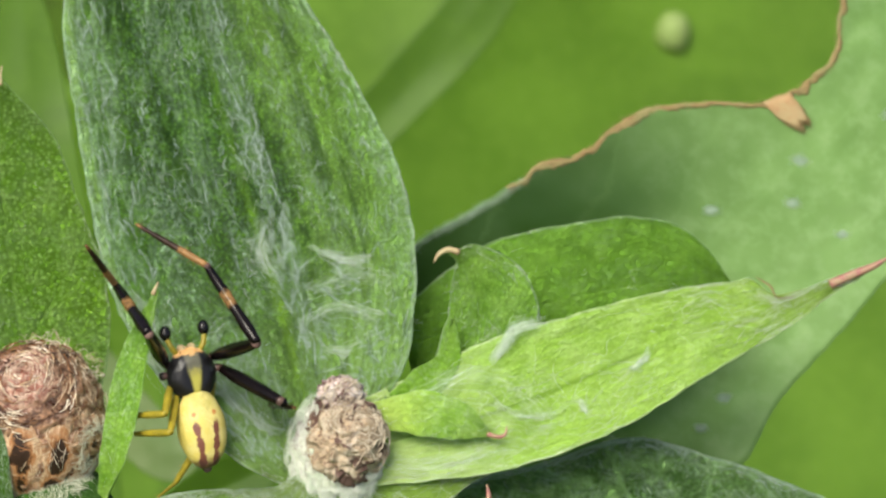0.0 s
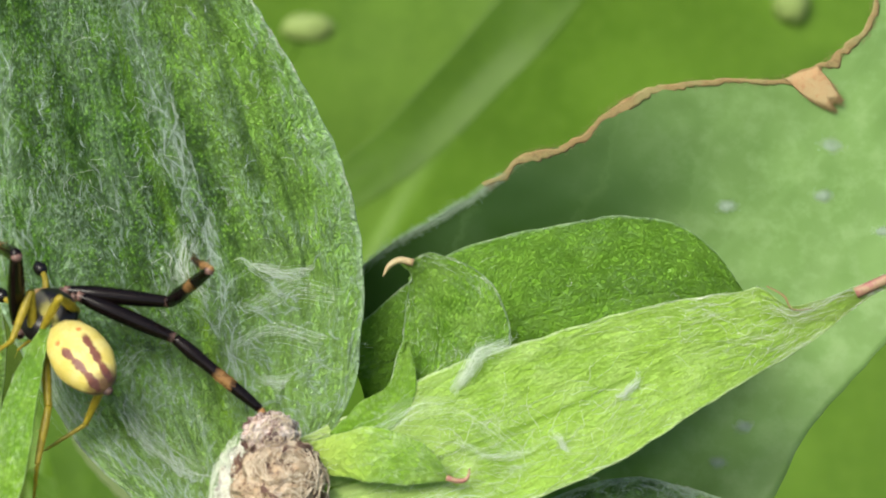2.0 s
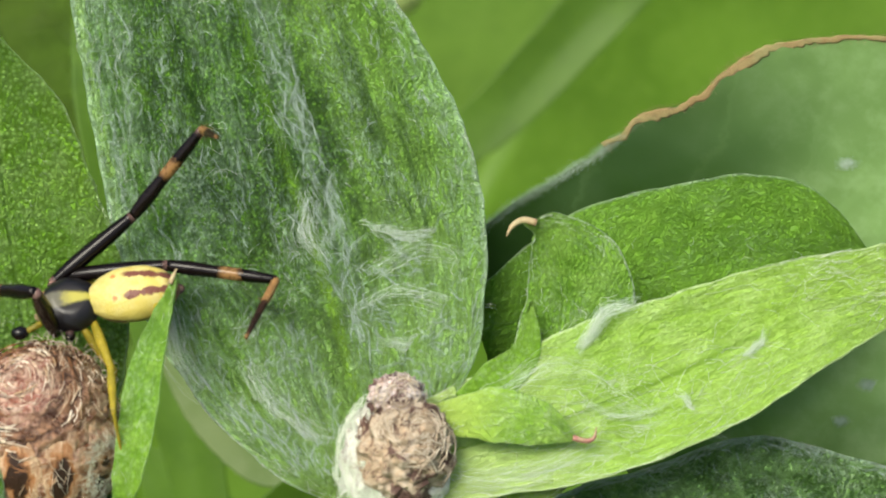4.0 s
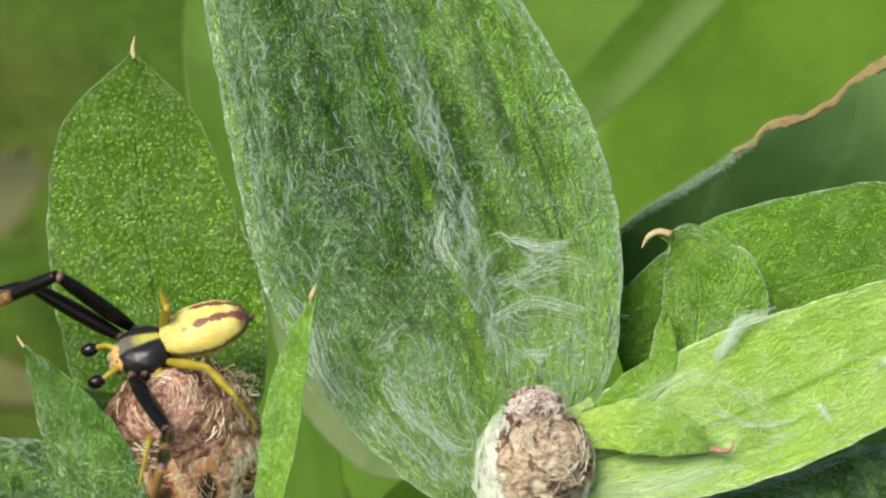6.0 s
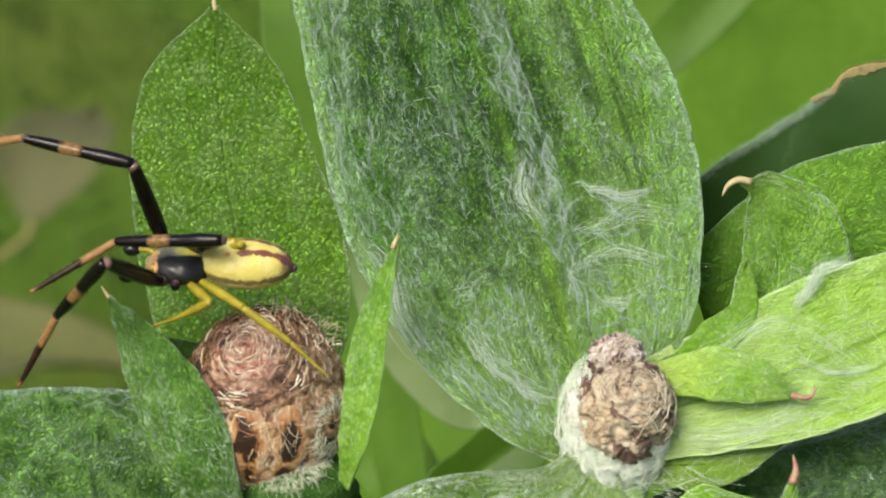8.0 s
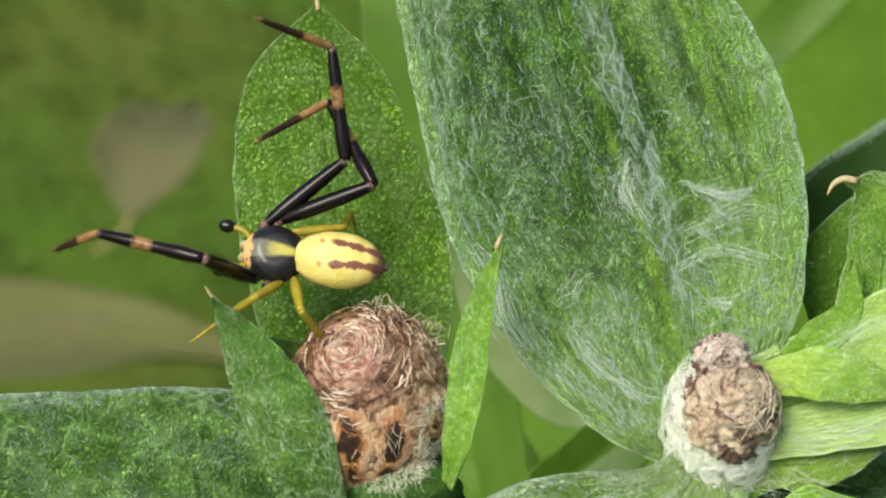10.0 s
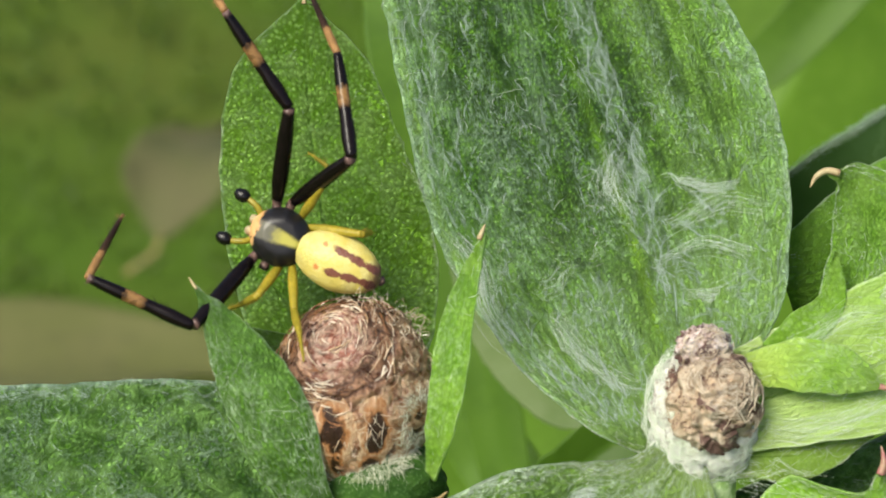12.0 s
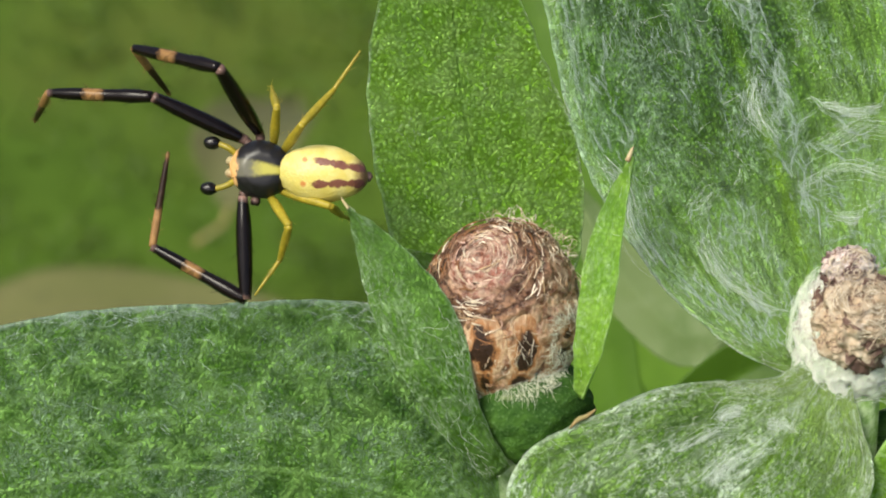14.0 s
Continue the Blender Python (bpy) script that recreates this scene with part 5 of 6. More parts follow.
def banded(name, stops, rough=0.35):
    """Rings along Y: (millimetres, colour) steps with soft borders."""
    m, nt = blank(name)
    pos = place(nt)
    y = node(nt, "ShaderNodeSeparateXYZ", ((0, pos),)).outputs[1]
    n1 = noise_of(nt, pos, 7.0, 3.0)
    y = calc(nt, "ADD", y, calc(nt, "MULTIPLY", calc(nt, "SUBTRACT", n1, 0.5), 0.3))
    col = blend(nt, band(nt, n1, 0.4, 0.7, 0, 0.5), stops[0][1], tuple(1.6 * c for c in stops[0][1]))
    for start, c in stops[1:]:
        both = blend(nt, band(nt, n1, 0.42, 0.62, 0, 0.75), c, tuple(0.4 * v for v in c))
        col = blend(nt, band(nt, y, start - 0.09, start + 0.09), col, both)
    p = node(nt, "ShaderNodeBsdfPrincipled", (("Base Color", col), ("Roughness", rough), ("Specular IOR Level", 0.2)))
    nt.links.new(p.outputs[0], node(nt, "ShaderNodeOutputMaterial").inputs[0])
    return m


def carapace_skin():
    m, nt = blank("black_and_yellow_carapace")
    pos = place(nt)
    sep = node(nt, "ShaderNodeSeparateXYZ", ((0, pos),))
    n1 = noise_of(nt, pos, 5.0, 4.0)
    x = calc(nt, "ADD", calc(nt, "ABSOLUTE", sep.outputs[0]), calc(nt, "MULTIPLY", calc(nt, "SUBTRACT", n1, 0.5), 0.1))
    y, z = sep.outputs[1], sep.outputs[2]
    wide = band(nt, y, -0.6, 0.3, 0.1, 0.22)
    mid = calc(nt, "MULTIPLY", band(nt, calc(nt, "SUBTRACT", x, wide), -0.07, 0.03, 1, 0), band(nt, z, 0.05, 0.2))
    mid = calc(nt, "MULTIPLY", mid, band(nt, y, -0.62, -0.5))
    yellow = blend(nt, band(nt, calc(nt, "ADD", y, calc(nt, "MULTIPLY", calc(nt, "SUBTRACT", n1, 0.5), 0.5)), -0.15, 0.25), (0.36, 0.33, 0.06), (0.11, 0.105, 0.075))
    col = blend(nt, mid, blend(nt, n1, (0.004, 0.0035, 0.004), (0.014, 0.013, 0.014)), yellow)
    face = band(nt, calc(nt, "ADD", y, calc(nt, "MULTIPLY", n1, 0.3)), 0.62, 0.7)
    col = blend(nt, calc(nt, "MULTIPLY", face, band(nt, z, -0.1, 0.0)), col, blend(nt, n1, (0.6, 0.25, 0.05), (0.55, 0.4, 0.2)))
    p = node(nt, "ShaderNodeBsdfPrincipled", (("Base Color", col), ("Roughness", 0.34), ("Specular IOR Level", 0.35)))
    nt.links.new(p.outputs[0], node(nt, "ShaderNodeOutputMaterial").inputs[0])
    return m


def abdomen_skin():
    m, nt = blank("yellow_brown_striped_abdomen")
    pos = place(nt)
    sep = node(nt, "ShaderNodeSeparateXYZ", ((0, pos),))
    n1, n2, n3 = noise_of(nt, pos, 2.2, 4.0), noise_of(nt, pos, 8.0, 4.0, 0.6), cells(nt, pos, 16.0)
    y, z = sep.outputs[1], sep.outputs[2]
    x = calc(nt, "ADD", calc(nt, "ABSOLUTE", sep.outputs[0]), calc(nt, "MULTIPLY", calc(nt, "SUBTRACT", n2, 0.5), 0.16))
    col = blend(nt, band(nt, n1, 0.4, 0.62), (0.54, 0.45, 0.11), (0.6, 0.53, 0.2))
    col = blend(nt, band(nt, n3, 0.2, 0.6, 0, 0.25), col, (0.55, 0.42, 0.07))
    brown = blend(nt, n2, (0.1, 0.03, 0.02), (0.2, 0.07, 0.04))
    centre = band(nt, y, -2.5, -1.0, 0.17, 0.29)
    beads = calc(nt, "MULTIPLY", calc(nt, "ABSOLUTE", calc(nt, "SINE", calc(nt, "MULTIPLY", y, 7.5))), 0.05)
    stripe = band(nt, calc(nt, "SUBTRACT", calc(nt, "ABSOLUTE", calc(nt, "SUBTRACT", x, centre)), beads), 0.03, 0.065, 1, 0)
    stripe = calc(nt, "MULTIPLY", stripe, band(nt, calc(nt, "ADD", y, calc(nt, "MULTIPLY", n2, 0.3)), -1.05, -1.25))
    stripe = calc(nt, "MULTIPLY", stripe, band(nt, z, 0.1, 0.2))
    side = calc(nt, "MULTIPLY", band(nt, calc(nt, "ABSOLUTE", calc(nt, "ADD", calc(nt, "SUBTRACT", z, 0.02), calc(nt, "MULTIPLY", calc(nt, "SUBTRACT", n2, 0.5), 0.25))), 0.05, 0.1, 1, 0), band(nt, y, -0.4, -0.7))
    tail = band(nt, calc(nt, "ADD", y, calc(nt, "MULTIPLY", n2, 0.2)), -2.05, -2.35)
    front = calc(nt, "MULTIPLY", band(nt, calc(nt, "ADD", y, calc(nt, "MULTIPLY", n2, 0.4)), -1.0, -0.75), band(nt, x, 0.2, 0.45, 0.55, 0.0))
    col = blend(nt, calc(nt, "MULTIPLY", front, band(nt, n2, 0.35, 0.6)), col, (0.4, 0.36, 0.1))
    dot = node(nt, "ShaderNodeCombineXYZ", ((0, calc(nt, "SUBTRACT", x, 0.28)), (1, calc(nt, "ADD", y, 1.08))))
    far = node(nt, "ShaderNodeVectorMath", ((0, dot.outputs[0]),))
    far.operation = "LENGTH"
    col = blend(nt, band(nt, far.outputs["Value"], 0.04, 0.09, 0.9, 0), col, (0.45, 0.14, 0.03))
    col = blend(nt, stripe, col, brown)
    col = blend(nt, calc(nt, "MULTIPLY", side, 0.85), col, (0.1, 0.06, 0.03))
    col = blend(nt, calc(nt, "MULTIPLY", tail, 0.9), col, (0.08, 0.03, 0.03))
    finish(nt, col, 0.45, calc(nt, "ADD", n2, n3), 0.011, 0.45)
    return m


BLACK = shine("glossy_black_chitin", (0.004, 0.003, 0.003), 0.25)
DARK, BROWN, ORANGE, PINK = (0.005, 0.003, 0.003), (0.03, 0.014, 0.008), (0.22, 0.12, 0.045), (0.2, 0.12, 0.1)
FEMUR = banded("black_femur", [(0, PINK), (0.1, DARK), (2.34, PINK)], 0.22)
TIBIA = banded("black_tibia_orange_ring", [(0, DARK), (1.22, ORANGE), (1.68, DARK), (2.54, PINK)], 0.22)
TARSUS = banded("orange_and_brown_tarsus", [(0, ORANGE), (0.9, BROWN), (2.05, ORANGE)], 0.45)
COXA = banded("black_coxa", [(0, DARK), (0.3, PINK), (0.36, DARK)], 0.3)
HONEY = plain_skin("honey_yellow_leg", (0.44, 0.34, 0.025), (0.3, 0.25, 0.02), 3, 0.4, 0.01, 0.5, 0.3, c=(0.52, 0.43, 0.09))


def limb(length, radii, bristles=0, seed=0, sides=10, n=26, bend=0.0):
    """A leg segment along Y from its joint, with bristles."""
    s = np.linspace(0, 1, n)
    r = spline(radii, s)[:, 0]
    t = np.arange(sides) * 2 * np.pi / sides
    y = s * length
    z = bend * np.sin(np.pi * s)
    v = np.stack(np.broadcast_arrays(r[:, None] * np.cos(t), y[:, None], z[:, None] + r[:, None] * np.sin(t)), -1).reshape(-1, 3)
    f = [(i * sides + j, (i + 1) * sides + j, (i + 1) * sides + (j + 1) % sides, i * sides + (j + 1) % sides) for i in range(n - 1) for j in range(sides)]
    f += [tuple(range(sides)), tuple((n - 1) * sides + j for j in range(sides))[::-1]]
    if bristles:
        rs = np.random.RandomState(seed)
        q, a = rs.uniform(0.05, 0.98, bristles), rs.uniform(0, 2 * np.pi, bristles)
        rr = np.interp(q, s, r)
        p0 = np.stack([rr * 0.9 * np.cos(a), q * length, np.interp(q, s, z) + rr * 0.9 * np.sin(a)], 1)
        out = np.stack([np.cos(a), rs.uniform(0.5, 1.6, bristles), np.sin(a)], 1) * rs.uniform(0.06, 0.14, bristles)[:, None]
        lines = p0[:, None] + out[:, None] * np.linspace(0, 1, 3)[None, :, None]
        hv, hf = tubes(lines, 0.008, 0.3, 3, seed)
        f = f + (hf + len(v)).tolist()
        v = np.concatenate([v, hv])
    return v, f


FRONT = (2.4, 2.6, 2.25)
REACH = {"r1": FRONT, "r2": (2.4, 2.5, 2.2), "l1": FRONT, "r3": (1.25, 1.2, 1.0), "l3": (1.25, 1.2, 1.0), "r4": (1.4, 1.3, 1.1), "l4": (1.4, 1.3, 1.1)}
HIPS = {"1": (0.64, 0.36, -0.04), "2": (0.8, 0.06, -0.04), "3": (0.6, -0.26, -0.1), "4": (0.46, -0.5, -0.1)}


def hip(name):
    x, y, z = HIPS[name[1]]
    return np.array((x if name[0] == "r" else -x, y, z))


def crab_spider():
    root = thing("crab_spider", "small black and yellow crab spider with banded front legs", "spider")
    # carapace: a rounded shield, higher in front, with coxae at its sides
    v, f = ovoid((0, 0, 0), (0.68, 0.72, 0.44), 3, 0.03, 48, 36)
    v[:, 0] *= 1 - 0.12 * np.clip(v[:, 1] / 0.72, 0, 1) ** 2
    v[:, 2] = np.where(v[:, 2] > 0, np.minimum(v[:, 2], 0.37 + 0.06 * v[:, 1]), v[:, 2] * 0.7)
    body = raw("cephalothorax", v, f, carapace_skin(), root, "black carapace with a yellow middle band")
    for sx in (1, -1):
        for k in "1234":
            x, y, z = HIPS[k]
            front = k in "12"
            inner, outer = Vector((sx * x * 0.45, y * 0.55, z - 0.02)), Vector((sx * x, y, z))
            reach = (outer - inner).length + 0.04
            pv, pf = limb(reach, [0.13, 0.17, 0.16, 0.1, 0.12, 0.09] if front else [0.1, 0.12, 0.1, 0.07], 0, 0)
            ob = raw("coxa", pv, pf, COXA if front else HONEY, body)
            ob.matrix_basis = Matrix.Translation(inner * MM) @ (outer - inner).to_track_quat("Y", "Z").to_matrix().to_4x4()
        for ex, ey, ez, er in ((0.1, 0.6, 0.14, 0.035), (0.24, 0.55, 0.16, 0.05), (0.08, 0.5, 0.27, 0.03), (0.27, 0.42, 0.24, 0.045)):
            ev, ef = ovoid((sx * ex, ey, ez), (er, er, er), 1, 0, 12, 8)
            raw("eye", ev, ef, BLACK, body)
        # palps: yellow stalk, black bulb
        pv, pf = rod([(sx * 0.2, 0.45, -0.05), (sx * 0.42, 0.72, 0.08), (sx * 0.52, 1.0, 0.04)], [0.08, 0.075, 0.07], 12, 8)
        palp = raw("palp", pv, pf, HONEY, root, "yellow palp")
        bv, bf = ovoid((sx * 0.53, 1.15, 0.02), (0.155, 0.205, 0.155), 6, 0.06, 20, 14)
        raw("palp_bulb", bv, bf, BLACK, palp, "black palp bulb")
        cv, cf = rod([(sx * 0.13, 0.56, 0.08), (sx * 0.14, 0.7, -0.06), (sx * 0.12, 0.68, -0.3)], [0.1, 0.12, 0.06], 10, 8)
        raw("chelicera", cv, cf, TAN_TIP, body)
    av, af = ovoid((0, -1.47, 0.12), (0.66, 1.06, 0.56), 8, 0.02, 44, 36)
    y = (av[:, 1] + 1.47) / 1.06
    av[:, 0] *= 1 - 0.12 * np.clip(-y, 0, 1) ** 2
    av[:, 2] = np.where(av[:, 2] > 0.08, 0.08 + (av[:, 2] - 0.08) * 0.92, av[:, 2])
    raw("abdomen", av, af, abdomen_skin(), root, "pale yellow abdomen with two broken brown stripes")
    sv, sf = ovoid((0, -2.52, 0.04), (0.12, 0.1, 0.1), 9, 0.1, 14, 10)
    raw("spinneret", sv, sf, plain_skin("dark_spinneret", (0.05, 0.03, 0.03), (0.12, 0.07, 0.05), 5), root)
    made = {"": root}
    for name, (a, b, c) in REACH.items():
        front = name[1] in "12"
        leg = new("front_leg" if front else "hind_leg")
        leg.empty_display_size = 0.001
        hang(leg, root)
        tagged(leg, "black front leg with orange rings" if front else "honey-yellow hind leg")
        if front:
            segs = (("femur", a, [0.11, 0.18, 0.19, 0.175, 0.13], FEMUR, 14), ("tibia", b, [0.13, 0.17, 0.145, 0.15, 0.14, 0.1], TIBIA, 30), ("tarsus", c, [0.09, 0.1, 0.085, 0.07, 0.04], TARSUS, 46))
        else:
            segs = (("femur", a, [0.08, 0.115, 0.105, 0.085], HONEY, 6), ("tibia", b, [0.08, 0.1, 0.085, 0.065], HONEY, 10), ("tarsus", c, [0.05, 0.045, 0.035, 0.02], HONEY, 12))
        for kind, length, radii, skin, hairs in segs:
            lv, lf = limb(length, radii, hairs, len(made))
            made[name + kind] = raw(kind, lv, lf, skin, leg)
    return made


SPIDER = crab_spider()


# ---- what moves ----
def glide(times, values, t):
    """Smooth curve through values at uneven times."""
    times, values = np.asarray(times, float), np.asarray(values, float)
    if len(times) == 1:
        return np.repeat(values, len(t), 0)
    d = np.diff(values, axis=0) / np.diff(times)[:, None]
    m = np.vstack([d[:1] * 0, np.where(d[1:] * d[:-1] > 0, 2 * d[1:] * d[:-1] / np.where(d[1:] + d[:-1] == 0, 1, d[1:] + d[:-1]), 0), d[-1:] * 0])
    i = np.clip(np.searchsorted(times, t, "right") - 1, 0, len(times) - 2)
    h = (times[i + 1] - times[i])[:, None]
    s = np.clip((t - times[i]) / (times[i + 1] - times[i]), 0, 1)[:, None]
    return values[i] * (2 * s ** 3 - 3 * s ** 2 + 1) + m[i] * h * (s ** 3 - 2 * s ** 2 + s) + values[i + 1] * (3 * s ** 2 - 2 * s ** 3) + m[i + 1] * h * (s ** 3 - s ** 2)


def motions():
    """The spider's walk: places in plant space of its carapace, abdomen and leg joints."""
    trunk, legs = [], {name: [] for name in REACH}

    def basis(ahead, roll):
        f = unit(np.asarray(ahead, float))
        up = unit(np.array((0, 0, 1.0)) - f * f[2])
        r = np.cross(f, up)
        k = radians(roll) * (1 if r[1] >= 0 else -1)
        up = up * math.cos(k) + r * math.sin(k)
        return np.stack([np.cross(f, up), f, up], 1)

    def stride(t, at, abdomen, roll, **joints):
        at, abdomen = np.array(at), np.array(abdomen)
        trunk.append((t, *at, *unit(at - abdomen), roll))
        b = basis(at - abdomen, roll)
        for name, places in joints.items():
            p = [at + b @ hip(name)] + [np.array(q) for q in places]
            legs[name].append((t, *np.concatenate([unit(p[i + 1] - p[i]) for i in range(3)])))

    stride(0.0, (-0.91, -0.55, 0.60), (-0.57, -2.21, 0.60), 15,
           r1=((0.70, 0.27, 2.51), (-0.64, 2.27, 1.52), (-2.51, 3.32, 0.85)),
           r2=((1.44, -1.23, 1.88), (1.29, -1.24, -0.61), (1.79, -1.36, 1.53)),
           l1=((-2.12, 0.40, 2.95), (-2.97, 1.70, 0.86), (-3.79, 2.60, 2.76)),
           l3=((-1.58, -1.64, 1.68), (-2.40, -1.70, 0.80), (-3.05, -1.73, 0.05)),
           l4=((-1.42, -2.11, 1.61), (-2.30, -2.17, 0.66), (-3.02, -1.80, -0.09)),
           r4=((-0.59, -2.34, 0.39), (-1.20, -3.42, 0.00), (-1.69, -3.83, 0.91)),
           r3=((-0.51, -1.91, 0.15), (-0.83, -0.76, 0.07), (-0.64, -1.74, -0.01)))
    stride(0.5, (-0.67, -0.01, 0.60), (-0.56, -1.70, 0.60), 15,
           r1=((1.40, 0.12, 2.26), (1.97, 1.79, 0.35), (1.53, 3.27, 1.98)),
           r2=((1.31, -1.15, 1.99), (1.44, 0.05, -0.19), (-0.13, 1.59, -0.05)),
           l1=((-0.02, 0.48, 2.73), (-1.25, 2.65, 1.99), (-2.48, 3.27, 0.21)),
           l3=((-1.24, -1.56, 0.62), (-1.88, -1.87, -0.35), (-2.47, -2.05, 0.45)),
           l4=((-1.18, -1.94, 0.58), (-1.68, -3.02, 0.07), (-2.08, -3.85, -0.54)))
    stride(1.0, (-0.88, 0.48, 0.60), (-0.66, -1.14, 0.60), 15,
           r1=((1.43, 0.67, 2.01), (1.80, 2.20, -0.06), (1.32, 3.40, 1.78)),
           r2=((1.51, -1.11, 0.30), (1.39, -1.18, 2.80), (1.49, -1.26, 0.60)),
           l1=((-1.14, 2.24, 2.56), (-1.67, 2.78, 0.08), (-2.56, 3.14, 2.11)),
           l3=((-1.20, -0.46, 1.73), (-1.76, -1.32, 1.11), (-2.29, -1.75, 0.38)),
           r4=((-0.20, -1.35, 0.37), (-0.68, -2.55, 0.39), (-1.23, -3.26, -0.25)))
    stride(1.5, (-1.02, 1.23, 0.50), (-0.48, -0.09, 0.50), 10,
           r1=((1.65, 1.09, 0.87), (2.17, 2.00, 3.25), (1.21, 2.87, 1.41)),
           r2=((1.36, -0.12, 0.21), (2.66, -1.59, 1.76), (3.22, -3.11, 3.25)))
    stride(2.0, (-1.98, 1.59, 0.41), (-1.02, 0.48, 1.2), 10,
           r1=((0.72, 1.97, 0.02), (1.68, 2.61, 2.35), (1.2, 2.95, 0.18)),
           r2=((0.85, 1.16, 0.13), (2.81, -0.4, 0.12), (3.71, -2.34, 0.6)),
           r3=((-1.66, 1.96, 1.54), (-2.13, 1.2, 0.74), (-2.68, 0.83, -0.01)),
           r4=((-0.64, 0.25, 0.44), (-1.13, -0.82, -0.12), (-2.05, -1.43, -0.04)),
           l3=((-2.31, 2.12, 1.13), (-2.72, 0.99, 1.13), (-3.39, 0.55, 0.53)))
    stride(2.5, (-3.04, 1.55, 0.19), (-1.66, 1.07, 1.0), 25,
           r1=((-0.64, 2.54, -0.34), (0.84, 3.19, 1.69), (1.31, 2.84, 3.86)),
           r2=((-0.32, 1.76, -0.27), (1.92, 0.65, -0.32), (2.78, -0.72, 1.17)),
           r3=((-2.92, 1.99, 1.19), (-2.6, 1.05, 0.5), (-2.5, 0.62, -0.35)),
           r4=((-1.52, 0.61, 0.13), (-1.66, -0.69, 0.14), (-2.31, -1.57, 0.19)),
           l3=((-2.62, 1.67, 1.37), (-3.2, 1.0, 0.56), (-3.87, 0.56, -0.04)))
    stride(3.0, (-3.70, 0.97, -0.20), (-2.31, 1.31, -0.20), 25,
           r1=((-1.96, 2.33, -0.62), (0.14, 3.26, 0.59), (1.28, 2.85, 2.49)),
           r2=((-1.54, 1.85, -0.73), (0.39, 0.27, -0.46), (0.52, -1.53, 0.78)),
           r4=((-2.00, 0.94, -0.60), (-1.70, 0.10, 0.34), (-2.07, -0.27, -0.64)),
           r3=((-2.33, 1.40, -0.69), (-3.47, 1.03, -0.76), (-2.52, 1.33, -0.83)))
    stride(5.5, (-5.17, 1.08, -0.20), (-3.56, 1.07, -0.20), 35,
           l1=((-5.90, 0.67, 2.50), (-8.03, 0.56, 1.01), (-9.59, -0.19, -0.43)),
           r1=((-4.59, 3.78, -0.55), (-5.98, 5.96, -0.27), (-6.97, 5.86, 1.75)),
           r2=((-3.20, 2.01, 0.55), (-2.29, 4.34, 0.65), (-3.38, 4.19, 2.55)),
           l4=((-3.95, 0.05, 1.03), (-3.52, -0.70, 2.00), (-3.15, -1.58, 1.45)),
           l3=((-5.23, -0.14, -0.95), (-5.31, -0.58, 0.16), (-5.36, -0.89, 1.11)),
           r3=((-3.73, 1.13, -0.69), (-4.92, 1.09, -0.74), (-3.93, 1.09, -0.82)))
    stride(6.0, (-5.78, 0.31, 0.60), (-4.26, 0.78, 0.60), 45,
           r1=((-8.32, 1.79, 0.38), (-10.80, 1.11, 0.72), (-11.74, -0.05, -0.96)),
           r2=((-7.64, 2.00, 1.28), (-9.77, 1.10, 0.33), (-10.38, -0.05, -1.44)),
           l1=((-5.03, -1.45, 2.87), (-5.00, -2.17, 5.37), (-5.54, -3.68, 3.79)),
           l4=((-4.26, -0.04, 1.90), (-3.59, -0.65, 2.83), (-3.09, -1.40, 2.21)),
           r4=((-5.17, 1.28, 1.46), (-5.37, 1.55, 0.21), (-5.47, 1.70, -0.88)),
           r3=((-4.38, 0.78, 0.10), (-5.52, 0.41, 0.06), (-4.57, 0.70, -0.03)))
    stride(6.5, (-5.80, 0.44, 1.20), (-4.29, 0.89, 1.20), 45,
           r1=((-6.46, 3.13, 0.84), (-8.94, 3.22, 0.06), (-10.17, 2.12, -1.47)),
           r2=((-6.49, 3.29, 0.74), (-8.75, 2.23, 0.96), (-8.50, 0.05, 0.94)),
           l1=((-5.24, -1.61, 3.34), (-6.85, -3.65, 3.53), (-8.46, -4.45, 2.18)),
           l4=((-4.38, 0.04, 2.57), (-3.71, -0.59, 1.65), (-3.09, -1.47, 1.41)),
           l3=((-5.09, -0.77, 2.45), (-5.08, -1.12, 3.60), (-5.17, -1.44, 2.66)),
           r3=((-5.87, 1.79, 1.50), (-6.78, 1.87, 0.73), (-7.59, 1.78, 0.16)),
           r4=((-4.72, 1.56, 1.79), (-4.84, 1.62, 0.50), (-4.97, 1.68, -0.59)))
    stride(7.0, (-5.72, 0.68, 1.30), (-4.18, 0.91, 1.30), 48,
           l3=((-5.00, 0.20, 1.00), (-5.60, 0.50, 0.80), (-5.00, 0.40, 0.70)),
           r3=((-4.41, 0.88, 0.70), (-5.57, 0.70, 0.65), (-4.64, 0.84, 0.60)),
           r1=((-6.40, 3.41, 0.94), (-8.98, 3.52, 1.25), (-9.98, 2.08, -0.16)),
           r2=((-5.64, 3.52, 1.14), (-8.12, 3.33, 1.40), (-8.90, 1.27, 1.46)),
           l1=((-4.16, -0.28, 3.22), (-5.60, -1.38, 5.08), (-7.80, -1.78, 5.33)),
           l4=((-4.38, 0.13, 2.70), (-3.62, -0.53, 1.88), (-3.14, -1.47, 1.56)),
           r4=((-4.58, 1.58, 1.97), (-4.72, 1.65, 0.67), (-4.84, 1.70, -0.42)))
